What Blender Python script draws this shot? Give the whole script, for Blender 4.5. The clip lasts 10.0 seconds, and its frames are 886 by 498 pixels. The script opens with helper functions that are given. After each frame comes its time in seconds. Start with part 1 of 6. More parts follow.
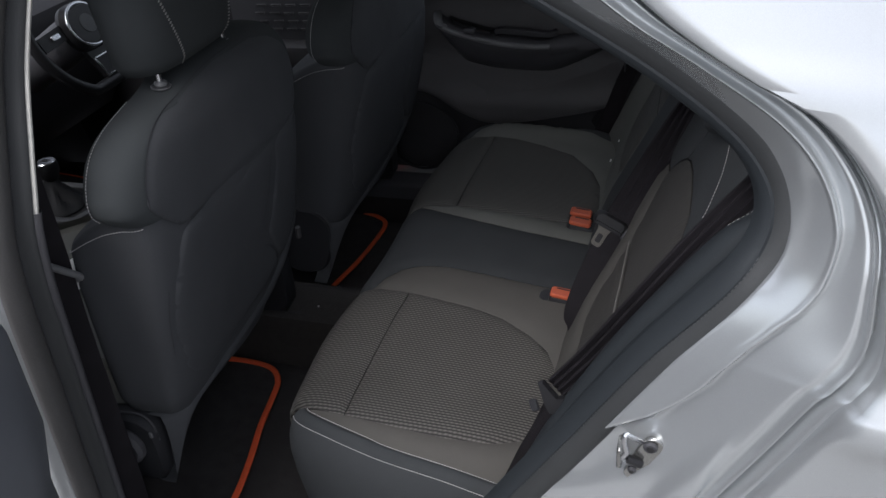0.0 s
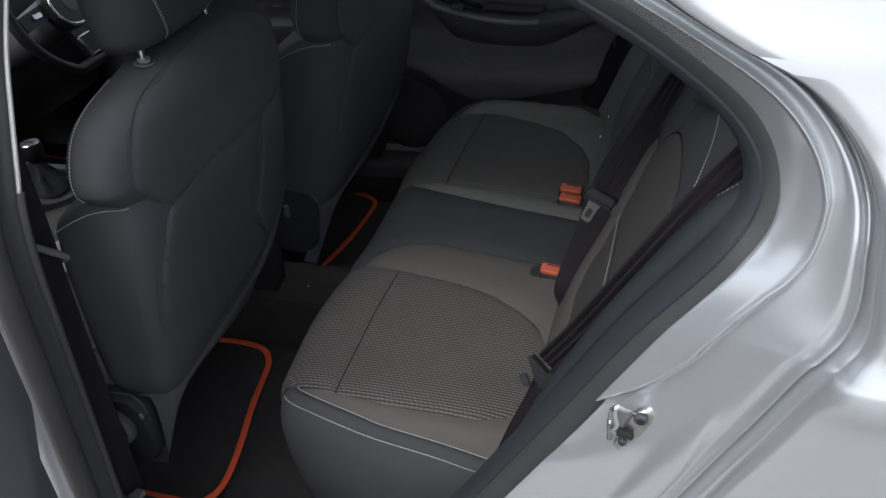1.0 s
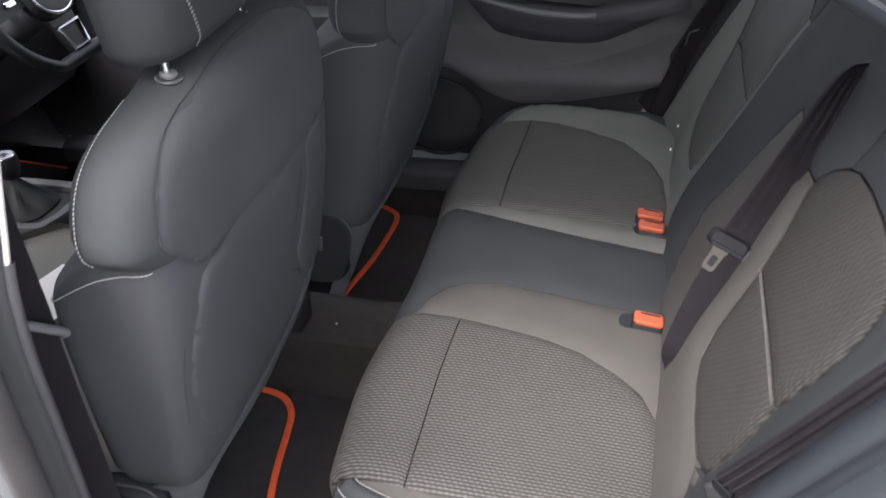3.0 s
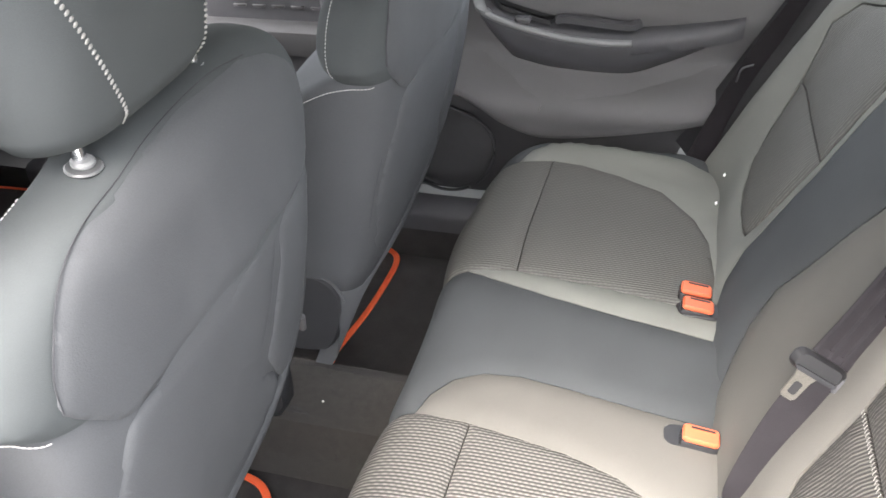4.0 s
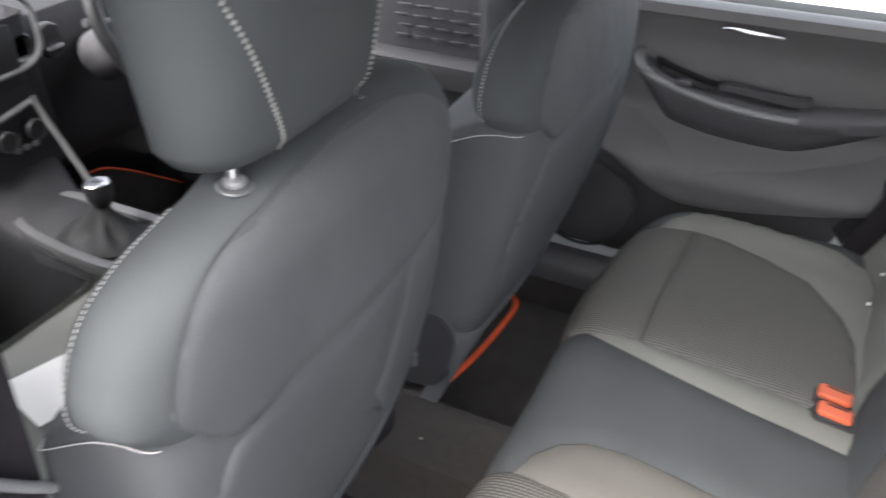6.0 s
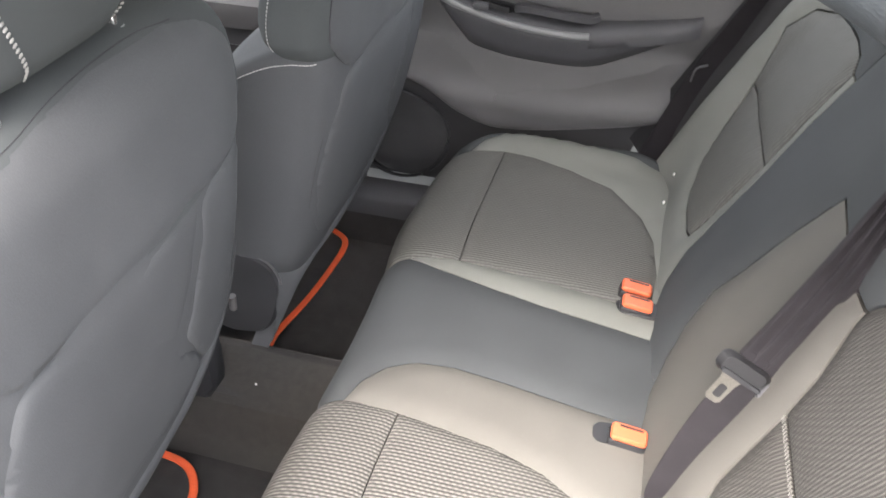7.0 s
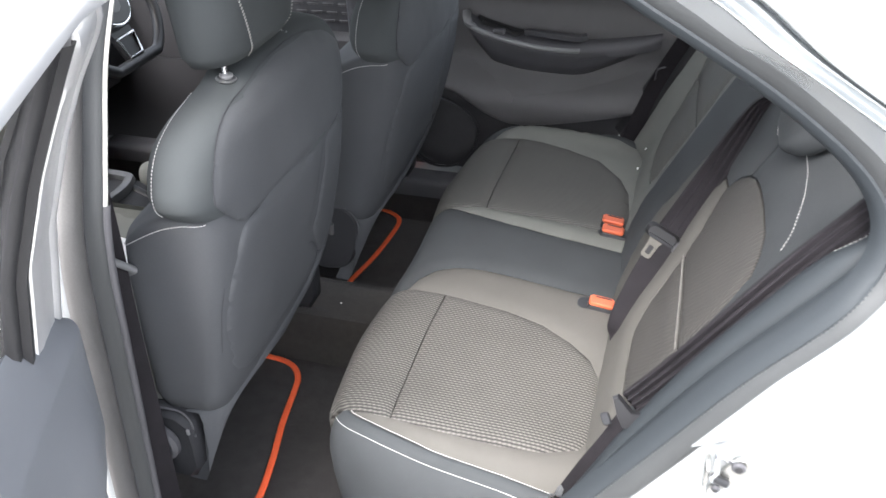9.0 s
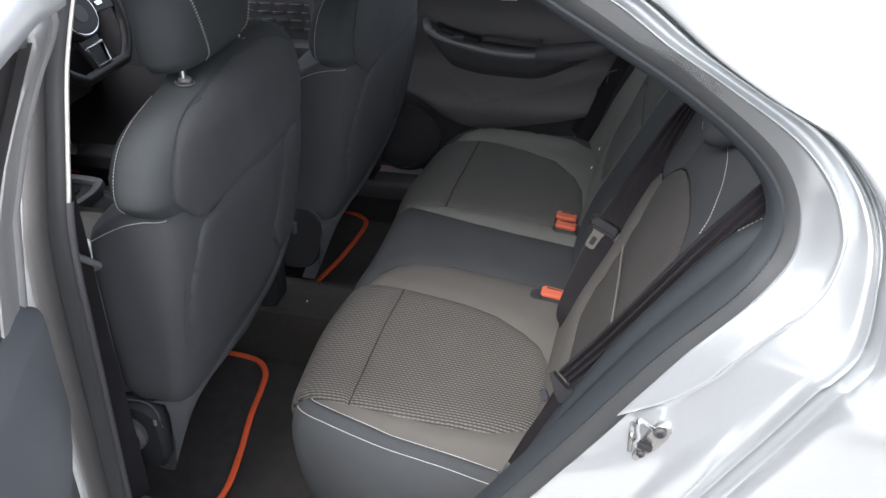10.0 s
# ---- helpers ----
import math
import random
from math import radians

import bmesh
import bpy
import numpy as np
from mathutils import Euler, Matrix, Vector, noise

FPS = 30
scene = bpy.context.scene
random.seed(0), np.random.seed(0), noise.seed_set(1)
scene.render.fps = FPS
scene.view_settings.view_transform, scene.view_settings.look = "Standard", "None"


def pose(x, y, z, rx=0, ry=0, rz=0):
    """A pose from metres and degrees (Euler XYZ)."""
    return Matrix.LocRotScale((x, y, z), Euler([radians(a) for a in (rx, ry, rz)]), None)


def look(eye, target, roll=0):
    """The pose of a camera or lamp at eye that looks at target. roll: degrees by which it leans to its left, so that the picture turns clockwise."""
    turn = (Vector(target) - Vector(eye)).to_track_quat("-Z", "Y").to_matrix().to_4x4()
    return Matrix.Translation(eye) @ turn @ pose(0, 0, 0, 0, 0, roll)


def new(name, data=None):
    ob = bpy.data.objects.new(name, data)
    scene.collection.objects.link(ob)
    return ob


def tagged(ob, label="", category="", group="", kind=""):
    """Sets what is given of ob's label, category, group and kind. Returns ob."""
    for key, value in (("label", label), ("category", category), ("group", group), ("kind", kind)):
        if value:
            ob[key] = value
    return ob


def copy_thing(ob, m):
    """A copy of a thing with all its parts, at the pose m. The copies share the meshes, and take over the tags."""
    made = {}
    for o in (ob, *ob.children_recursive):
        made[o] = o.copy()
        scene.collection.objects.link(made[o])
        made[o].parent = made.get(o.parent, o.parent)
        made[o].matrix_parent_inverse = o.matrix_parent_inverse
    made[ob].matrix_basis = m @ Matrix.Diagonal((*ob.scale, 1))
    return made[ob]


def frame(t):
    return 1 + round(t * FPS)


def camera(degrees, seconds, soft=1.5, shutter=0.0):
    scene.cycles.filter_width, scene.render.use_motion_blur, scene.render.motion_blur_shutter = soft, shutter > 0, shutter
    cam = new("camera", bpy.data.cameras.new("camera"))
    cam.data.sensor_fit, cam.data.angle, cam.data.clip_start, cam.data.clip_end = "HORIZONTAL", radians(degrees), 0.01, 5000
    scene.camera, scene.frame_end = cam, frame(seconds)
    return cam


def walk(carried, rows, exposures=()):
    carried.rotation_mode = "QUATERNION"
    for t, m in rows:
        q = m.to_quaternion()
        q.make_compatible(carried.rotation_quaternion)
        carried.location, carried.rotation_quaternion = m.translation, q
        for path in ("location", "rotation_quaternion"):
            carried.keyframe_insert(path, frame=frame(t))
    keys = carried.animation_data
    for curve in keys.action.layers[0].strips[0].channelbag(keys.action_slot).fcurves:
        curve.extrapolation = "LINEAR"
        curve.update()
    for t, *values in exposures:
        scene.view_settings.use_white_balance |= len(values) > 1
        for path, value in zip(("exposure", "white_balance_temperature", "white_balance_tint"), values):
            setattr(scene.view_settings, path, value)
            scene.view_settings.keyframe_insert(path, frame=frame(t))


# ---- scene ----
cam = camera(57.9, 10.0, soft=1.5, shutter=0.3)
PATH = [
    (0, (0.154, -0.798, 1.638), (-0.432, 0.762, 0.531), -6.2),
    (0.5, (0.154, -0.792, 1.631), (-0.426, 0.769, 0.524), -6.4),
    (1, (0.156, -0.796, 1.627), (-0.405, 0.743, 0.48), -6.5),
    (1.5, (0.143, -0.79, 1.628), (-0.412, 0.751, 0.48), -6.6),
    (2, (0.105, -0.768, 1.605), (-0.442, 0.773, 0.453), -6.1),
    (2.5, (-0.02, -0.703, 1.576), (-0.526, 0.846, 0.417), -5.4),
    (2.7, (-0.062, -0.659, 1.575), (-0.554, 0.884, 0.402), -5.3),
    (4, (-0.196, -0.279, 1.534), (-0.676, 1.238, 0.323), -3.9),
    (4.5, (-0.234, -0.281, 1.542), (-0.982, 1.141, 0.35), -6.1),
    (5, (-0.248, -0.319, 1.56), (-1.288, 0.96, 0.428), -7.1),
    (5.5, (-0.241, -0.297, 1.562), (-1.286, 0.985, 0.438), -6.1),
    (6, (-0.221, -0.252, 1.541), (-0.989, 1.204, 0.406), -1.0),
    (6.2, (-0.214, -0.228, 1.545), (-0.827, 1.286, 0.391), 2.0),
    (7.3, (-0.15, -0.287, 1.508), (-0.528, 1.229, 0.259), 0.3),
    (7.5, (-0.158, -0.342, 1.53), (-0.538, 1.175, 0.284), 0.5),
    (8, (-0.072, -0.506, 1.58), (-0.57, 1.027, 0.396), -1.9),
    (8.5, (-0.038, -0.689, 1.635), (-0.583, 0.869, 0.506), -3.0),
    (9, (0.0, -0.821, 1.66), (-0.502, 0.752, 0.531), -2.3),
    (9.5, (0.054, -0.874, 1.666), (-0.41, 0.71, 0.538), -2.0),
    (10, (0.073, -0.882, 1.676), (-0.388, 0.715, 0.565), -2.3),
]
EXPOSURES = [(0, 0.72, 6150, 13), (1.0, 0.9, 6150, 13), (1.9, 0.9, 6150, 14), (2.2, 1.05, 6150, 15), (2.4, 1.3, 6250, 19), (2.7, 1.9, 6300, 18), (3.8, 3.95, 6750, 11), (4.5, 4.2, 6600, 11), (5.0, 3.95, 6600, 12), (5.5, 3.7, 6600, 12), (6.2, 3.4, 6550, 12), (7.3, 4.25, 6850, 12), (8.0, 4.2, 6750, 11), (8.5, 3.6, 6500, 11), (9.0, 3.22, 6350, 11), (9.5, 2.5, 6350, 12), (10, 2.1, 6300, 12)]
walk(cam, [(t, look(eye, target, roll)) for t, eye, target, roll in PATH], EXPOSURES)

# ---------------------------------------------------------------- world and light
world = bpy.data.worlds.new("sky")
scene.world = world
world.use_nodes = True
wn = world.node_tree.nodes
sky = wn.new("ShaderNodeTexSky")
sky.sky_type, sky.sun_disc = 'NISHITA', False
sky.sun_elevation, sky.sun_rotation = radians(56), radians(191)
sky.air_density, sky.dust_density, sky.ozone_density = 1.0, 4.0, 1.0
bg = wn["Background"]
bg.inputs[1].default_value = 0.15
haze = wn.new("ShaderNodeHueSaturation")          # an even, milky overcast
haze.inputs["Saturation"].default_value = 0.3
world.node_tree.links.new(sky.outputs[0], haze.inputs["Color"])
world.node_tree.links.new(haze.outputs[0], bg.inputs[0])

sun_data = bpy.data.lights.new("sun", 'SUN')
sun_data.energy, sun_data.angle, sun_data.color = 0.65, radians(30), (1.0, 0.96, 0.9)
sun = new("sun", sun_data)
sun.matrix_basis = look((-0.5, -2.3, 4.5), (0, 0.2, 0.6))


# ---------------------------------------------------------------- materials
def mat_new(name, rough=0.6, metal=0.0, spec=0.5):
    m = bpy.data.materials.new(name)
    m.use_nodes = True
    b = m.node_tree.nodes["Principled BSDF"]
    b.inputs["Roughness"].default_value = rough
    b.inputs["Metallic"].default_value = metal
    b.inputs["Specular IOR Level"].default_value = spec
    return m, m.node_tree.nodes, m.node_tree.links, b


def grain(name, col, rough=0.7, fine=900.0, coarse=9.0, var=0.18, bump=0.25, metal=0.0, spec=0.4, sheen=0.0):
    """A surface with a fine grain, larger blotches and a little relief."""
    m, n, l, b = mat_new(name, rough, metal, spec)
    tc = n.new("ShaderNodeTexCoord")
    big, small = n.new("ShaderNodeTexNoise"), n.new("ShaderNodeTexNoise")
    big.inputs["Scale"].default_value, small.inputs["Scale"].default_value = coarse, fine
    big.inputs["Detail"].default_value, small.inputs["Detail"].default_value = 3, 1
    for t in (big, small):
        l.new(tc.outputs["Object"], t.inputs["Vector"])
    add = n.new("ShaderNodeMath")
    add.operation = 'ADD'
    l.new(big.outputs["Fac"], add.inputs[0]), l.new(small.outputs["Fac"], add.inputs[1])
    ramp = n.new("ShaderNodeMapRange")
    ramp.inputs["From Min"].default_value, ramp.inputs["From Max"].default_value = 0.6, 1.4
    ramp.inputs["To Min"].default_value, ramp.inputs["To Max"].default_value = 1 - var, 1 + var
    l.new(add.outputs[0], ramp.inputs["Value"])
    mul = n.new("ShaderNodeVectorMath")
    mul.operation = 'SCALE'
    mul.inputs[0].default_value = col
    l.new(ramp.outputs[0], mul.inputs["Scale"])
    l.new(mul.outputs[0], b.inputs["Base Color"])
    bp = n.new("ShaderNodeBump")
    bp.inputs["Strength"].default_value, bp.inputs["Distance"].default_value = bump, 0.001
    l.new(small.outputs["Fac"], bp.inputs["Height"])
    l.new(bp.outputs[0], b.inputs["Normal"])
    if sheen:
        b.inputs["Sheen Weight"].default_value = sheen
        b.inputs["Sheen Roughness"].default_value = 0.5
    return m


def ribbed(name, dark, light, pitch=0.0066):
    """Ribbed seat cloth: fine cords that run fore and aft, broken into short dashes."""
    m, n, l, b = mat_new(name, 0.85, 0, 0.3)
    tc, sep = n.new("ShaderNodeTexCoord"), n.new("ShaderNodeSeparateXYZ")
    l.new(tc.outputs["Object"], sep.inputs[0])

    def math_node(op, a, c=None):
        k = n.new("ShaderNodeMath")
        k.operation = op
        for i, v in enumerate((a, c)):
            if v is None:
                continue
            if isinstance(v, (int, float)):
                k.inputs[i].default_value = v
            else:
                l.new(v, k.inputs[i])
        return k.outputs[0]
    row = math_node('MULTIPLY', sep.outputs["Y"], 1 / pitch)
    cord = math_node('MULTIPLY_ADD', math_node('SINE', math_node('MULTIPLY', row, 2 * math.pi)), 0.5)
    cord.node.inputs[2].default_value = 0.5
    along = math_node('SUBTRACT', sep.outputs["Z"], sep.outputs["X"])
    shift = math_node('MULTIPLY', math_node('FLOOR', math_node('ADD', row, 0.25)), 0.5)
    dash = math_node('MULTIPLY_ADD', math_node('SINE', math_node('MULTIPLY', math_node('ADD', math_node('MULTIPLY', along, 1 / (pitch * 1.5)), shift), 2 * math.pi)), 0.5)
    dash.node.inputs[2].default_value = 0.5
    blotch, slub = n.new("ShaderNodeTexNoise"), n.new("ShaderNodeTexNoise")
    blotch.inputs["Scale"].default_value, slub.inputs["Scale"].default_value = 14, 420
    for k in (blotch, slub):
        l.new(tc.outputs["Object"], k.inputs["Vector"])
    weave = math_node('MULTIPLY', cord, math_node('ADD', math_node('MULTIPLY', dash, 0.45), 0.55))
    worn = math_node('ADD', math_node('MULTIPLY', blotch.outputs["Fac"], 0.4), math_node('MULTIPLY', slub.outputs["Fac"], 0.6))
    fac = math_node('MULTIPLY', weave, math_node('ADD', math_node('MULTIPLY', worn, 0.8), 0.75))
    mix = n.new("ShaderNodeMix")
    mix.data_type = 'RGBA'
    l.new(fac, mix.inputs[0])
    mix.inputs[6].default_value, mix.inputs[7].default_value = (*dark, 1), (*light, 1)
    l.new(mix.outputs[2], b.inputs["Base Color"])
    bp = n.new("ShaderNodeBump")
    bp.inputs["Strength"].default_value, bp.inputs["Distance"].default_value = 0.6, 0.0012
    l.new(cord, bp.inputs["Height"])
    l.new(bp.outputs[0], b.inputs["Normal"])
    return m


def paint(name, col, rough=0.3):
    """Silver car paint: metal flake under a clear coat, with dust."""
    m, n, l, b = mat_new(name, rough, 0.62, 0.5)
    tc = n.new("ShaderNodeTexCoord")
    fl, du = n.new("ShaderNodeTexNoise"), n.new("ShaderNodeTexNoise")
    fl.inputs["Scale"].default_value, du.inputs["Scale"].default_value = 1500, 6
    du.inputs["Detail"].default_value = 6
    l.new(tc.outputs["Object"], fl.inputs["Vector"]), l.new(tc.outputs["Object"], du.inputs["Vector"])
    r = n.new("ShaderNodeMapRange")
    r.inputs["From Min"].default_value, r.inputs["From Max"].default_value = 0.35, 0.7
    r.inputs["To Min"].default_value, r.inputs["To Max"].default_value = rough - 0.02, rough + 0.05
    l.new(du.outputs["Fac"], r.inputs["Value"]), l.new(r.outputs[0], b.inputs["Roughness"])
    mix = n.new("ShaderNodeMix")
    mix.data_type = 'RGBA'
    l.new(fl.outputs["Fac"], mix.inputs[0])
    mix.inputs[6].default_value = (*[c * 0.85 for c in col], 1)
    mix.inputs[7].default_value = (*[min(1, c * 1.12) for c in col], 1)
    l.new(mix.outputs[2], b.inputs["Base Color"])
    b.inputs["Coat Weight"].default_value, b.inputs["Coat Roughness"].default_value = 0.6, 0.12
    return m


NAVY = grain("dark blue-grey seat cloth", (0.0400, 0.0430, 0.0455), 0.9, 1200, 8, 0.14, 0.25, spec=0.2)
NAVY_BACK = grain("dark leatherette seat back", (0.0460, 0.0485, 0.0525), 0.85, 700, 7, 0.12, 0.2, spec=0.25)
SLATE = grain("slate grey seat cloth", (0.046, 0.0505, 0.0525), 0.95, 1300, 9, 0.1, 0.3, spec=0.1)
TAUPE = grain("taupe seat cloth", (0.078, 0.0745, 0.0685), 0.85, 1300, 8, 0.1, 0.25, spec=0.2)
TRIM_DARK = grain("dark blue-black leatherette", (0.0205, 0.0242, 0.0275), 0.6, 700, 7, 0.12, 0.25, spec=0.25)
# Grey-green, and lightened past TAUPE: far-window light on the bench is in the colour.
SAGE_LIT = grain("grey-green seat cloth", (0.118, 0.120, 0.111), 0.85, 1300, 8, 0.1, 0.25, spec=0.2)
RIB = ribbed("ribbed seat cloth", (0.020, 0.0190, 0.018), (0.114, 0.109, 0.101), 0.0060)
# Darkened copy of RIB: shade on the near backrest is put into its colour.
RIB_SHADED = ribbed("ribbed seat cloth, finer", (0.0195, 0.0185, 0.0175), (0.072, 0.068, 0.063), 0.0050)
# Paler, flatter copy of RIB: light on the far half is put into it.
RIB_FAR_LIT = ribbed("ribbed seat cloth, worn", (0.054, 0.0532, 0.0500), (0.092, 0.0905, 0.0845), 0.0056)
THREAD = grain("pale thread", (0.55, 0.54, 0.52), 0.8, 2000, 30, 0.1)
SOFT_THREAD = grain("soft grey thread", (0.34, 0.335, 0.33), 0.8, 2000, 30, 0.1)
SEAT_THREAD = grain("dull grey seat thread", (0.22, 0.217, 0.21), 0.85, 2000, 30, 0.1)
DARK_THREAD = grain("grey thread", (0.17, 0.17, 0.17), 0.8, 2000, 30, 0.1)
THREAD_DIM = grain("dull pale seam thread", (0.15, 0.145, 0.135), 0.8, 900, 20, 0.1, 0.2)
SEAM = grain("dark seam", (0.02, 0.02, 0.024), 0.9, 900, 9)
CARPET = grain("dark carpet", (0.022, 0.020, 0.020), 0.98, 1500, 25, 0.5, 0.9, sheen=0.15)
CARPET_GREY = grain("grey-brown tunnel carpet", (0.026, 0.023, 0.0205), 0.98, 900, 60, 0.35, 0.9, sheen=0.15)
MAT = grain("black mat pile", (0.030, 0.028, 0.028), 0.98, 1700, 30, 0.5, 0.9, sheen=0.1)
ORANGE = grain("orange binding", (0.85, 0.13, 0.045), 0.7, 1200, 40, 0.12, 0.4)
BUCKLE = grain("orange-red buckle plastic", (0.47, 0.098, 0.043), 0.4, 800, 40, 0.05, 0.1)
BLACK = grain("black plastic", (0.013, 0.013, 0.0145), 0.45, 1500, 20, 0.2, 0.15)
GLOSS_BLACK = grain("gloss black applique", (0.006, 0.006, 0.007), 0.55, 1500, 20, 0.1, 0.05, spec=0.06)
GREY_PLASTIC = grain("charcoal grained plastic", (0.052, 0.052, 0.057), 0.55, 1100, 12, 0.15, 0.5)
DOOR_TRIM = grain("grey door trim", (0.066, 0.0645, 0.067), 0.55, 1100, 10, 0.12, 0.4)
# Lighter than RUBBER: daylight on the bulb is put into its colour.
SEAL_LIT = grain("soft grey seal rubber", (0.068, 0.066, 0.065), 0.5, 400, 12, 0.12, 0.15)
DOOR_DARK = grain("dark blue-grey door trim", (0.105, 0.111, 0.122), 0.6, 1100, 10, 0.1, 0.4)
RUBBER = grain("black rubber seal", (0.031, 0.033, 0.034), 0.6, 900, 15, 0.14, 0.3)
WEB = grain("black belt webbing", (0.014, 0.0125, 0.0145), 0.7, 1400, 25, 0.3, 0.6, spec=0.15)
LINER = grain("pale pillar trim", (0.52, 0.51, 0.47), 0.8, 900, 8, 0.06, 0.2)
CHROME = grain("satin chrome", (0.72, 0.73, 0.75), 0.22, 900, 30, 0.08, 0.05, metal=1.0)
STEEL = grain("zinc-plated steel", (0.36, 0.36, 0.345), 0.25, 500, 40, 0.2, 0.2, metal=0.9)
SILVER = paint("silver paint", (0.465, 0.487, 0.495), 0.2)
# Lighter, rougher copy of SILVER for the window frame.
SILVER_DULL = paint("dusty silver paint", (0.60, 0.60, 0.605), 0.42)
TONGUE = grain("dull tongue steel", (0.15, 0.141, 0.125), 0.5, 500, 40, 0.2, 0.2, metal=0.8)
PAPER = grain("white paper", (0.86, 0.86, 0.84), 0.7, 500, 10, 0.03, 0.05)
RED = grain("red plastic", (0.6, 0.04, 0.03), 0.5, 900, 20, 0.1)
ASPHALT = grain("pale worn concrete", (0.26, 0.255, 0.245), 0.9, 60, 0.8, 0.25, 0.6)
RIM_GREY = grain("dark satin plastic", (0.066, 0.068, 0.071), 0.4, 900, 12, 0.08, 0.2)
SATIN_GREY = grain("satin grey plastic", (0.14, 0.143, 0.146), 0.45, 900, 12, 0.08, 0.2)
DASH_BLACK = grain("black dashboard plastic", (0.013, 0.0128, 0.0148), 0.6, 1100, 12, 0.15, 0.5)
DEEP_PLASTIC = grain("deep charcoal plastic", (0.021, 0.0215, 0.024), 0.6, 1100, 12, 0.15, 0.5, spec=0.2)
GAITER = grain("black gaiter leather", (0.016, 0.017, 0.0185), 0.6, 500, 30, 0.2, 0.4, spec=0.2)
MESH_BLACK = grain("speaker cloth", (0.019, 0.019, 0.021), 0.75, 500, 20, 0.4, 0.8)

# Opaque: stands in for a clear window and keeps sun off the front seat.
OPAQUE_PANE = grain("dark tinted glass", (0.05, 0.060, 0.058), 0.03, 300, 5, 0.1, 0.0, spec=1.0)
OPAQUE_PANE.node_tree.nodes["Principled BSDF"].inputs["IOR"].default_value = 2.0
glass = bpy.data.materials.new("window glass")
glass.use_nodes = True
gb = glass.node_tree.nodes["Principled BSDF"]
gb.inputs["Base Color"].default_value = (0.9, 0.95, 0.93, 1)
gb.inputs["Roughness"].default_value, gb.inputs["Transmission Weight"].default_value, gb.inputs["IOR"].default_value = 0.02, 1.0, 1.1


# ---------------------------------------------------------------- mesh helpers
def thing(name, at, label, category, group="", kind=""):
    ob = new(name)
    ob.empty_display_size = 0.05
    ob.location = at
    return tagged(ob, label, category, group, kind)


def finish(bm, sharp=42):
    bmesh.ops.recalc_face_normals(bm, faces=bm.faces)
    limit = radians(sharp)
    for f in bm.faces:
        f.smooth = True
    for e in bm.edges:
        if len(e.link_faces) == 2 and e.calc_face_angle(0) > limit:
            e.smooth = False


def part(name, bm, material, parent, label="", sharp=42, kind=""):
    """Links a bmesh, made at its place in the world, as one mesh under a thing or a part."""
    finish(bm, sharp)
    me = bpy.data.meshes.new(name)
    bm.to_mesh(me)
    bm.free()
    me.materials.append(material)
    ob = new(name, me)
    if parent is not None:
        ob.parent = parent
        ob.matrix_parent_inverse = Matrix.Translation(-parent.location) if parent.type == 'EMPTY' else Matrix()
    return tagged(ob, label, kind=kind)


def spline(pts, n=8, closed=False):
    """A smooth curve through points."""
    p = [Vector(q) for q in pts]
    out = []
    m = len(p)
    for i in range(m if closed else m - 1):
        a, b = p[i], p[(i + 1) % m]
        a0 = p[i - 1] if (i > 0 or closed) else a * 2 - b
        b1 = p[(i + 2) % m] if (i + 2 < m or closed) else b * 2 - a
        for k in range(n):
            t = k / n
            out.append(0.5 * ((2 * a) + (b - a0) * t + (2 * a0 - 5 * a + 4 * b - b1) * t * t + (3 * a - a0 - 3 * b + b1) * t ** 3))
    if not closed:
        out.append(p[-1].copy())
    return out


def loft(rings, closed=True, caps=True, bm=None):
    bm = bm or bmesh.new()
    rows = [[bm.verts.new(p) for p in r] for r in rings]
    for a, b in zip(rows, rows[1:]):
        k = len(a)
        for i in range(k if closed else k - 1):
            j = (i + 1) % k
            bm.faces.new((a[i], a[j], b[j], b[i]))
    if caps and closed:
        for r in (rows[0], rows[-1]):
            c = bm.verts.new(sum((v.co for v in r), Vector()) / len(r))
            for i in range(len(r)):
                bm.faces.new((r[i], r[(i + 1) % len(r)], c))
    return bm


def along(path, i):
    a, b = path[max(i - 1, 0)], path[min(i + 1, len(path) - 1)]
    return (b - a).normalized()


def sweep(path, profile, side, bm=None):
    """Carries a closed profile of (across, out) along a path; side(i) is the direction of 'across'."""
    rings = []
    for i, p in enumerate(path):
        d = along(path, i)
        s = Vector(side(i) if callable(side) else side)
        s = (s - d * s.dot(d)).normalized()
        u = d.cross(s)
        rings.append([p + s * a + u * b for a, b in profile])
    return loft(rings, bm=bm)


def circle(r, n=12, sx=1.0, sy=1.0):
    return [(r * sx * math.cos(2 * math.pi * k / n), r * sy * math.sin(2 * math.pi * k / n)) for k in range(n)]


def tube(path, r, n=10, bm=None):
    d = (path[-1] - path[0]).normalized()
    ref = Vector((0, 0, 1)) if abs(d.z) < 0.8 else Vector((1, 0, 0.1))
    return sweep(path, circle(r, n), ref, bm)


def rounded(w, h, r, n=4):
    """A rounded rectangle, w by h, about the origin."""
    r = min(r, w / 2 - 1e-4, h / 2 - 1e-4)
    out = []
    for cx, cy, a in ((w / 2 - r, h / 2 - r, 0), (-w / 2 + r, h / 2 - r, 90), (-w / 2 + r, -h / 2 + r, 180), (w / 2 - r, -h / 2 + r, 270)):
        for k in range(n + 1):
            t = radians(a + 90 * k / n)
            out.append((cx + r * math.cos(t), cy + r * math.sin(t)))
    return out


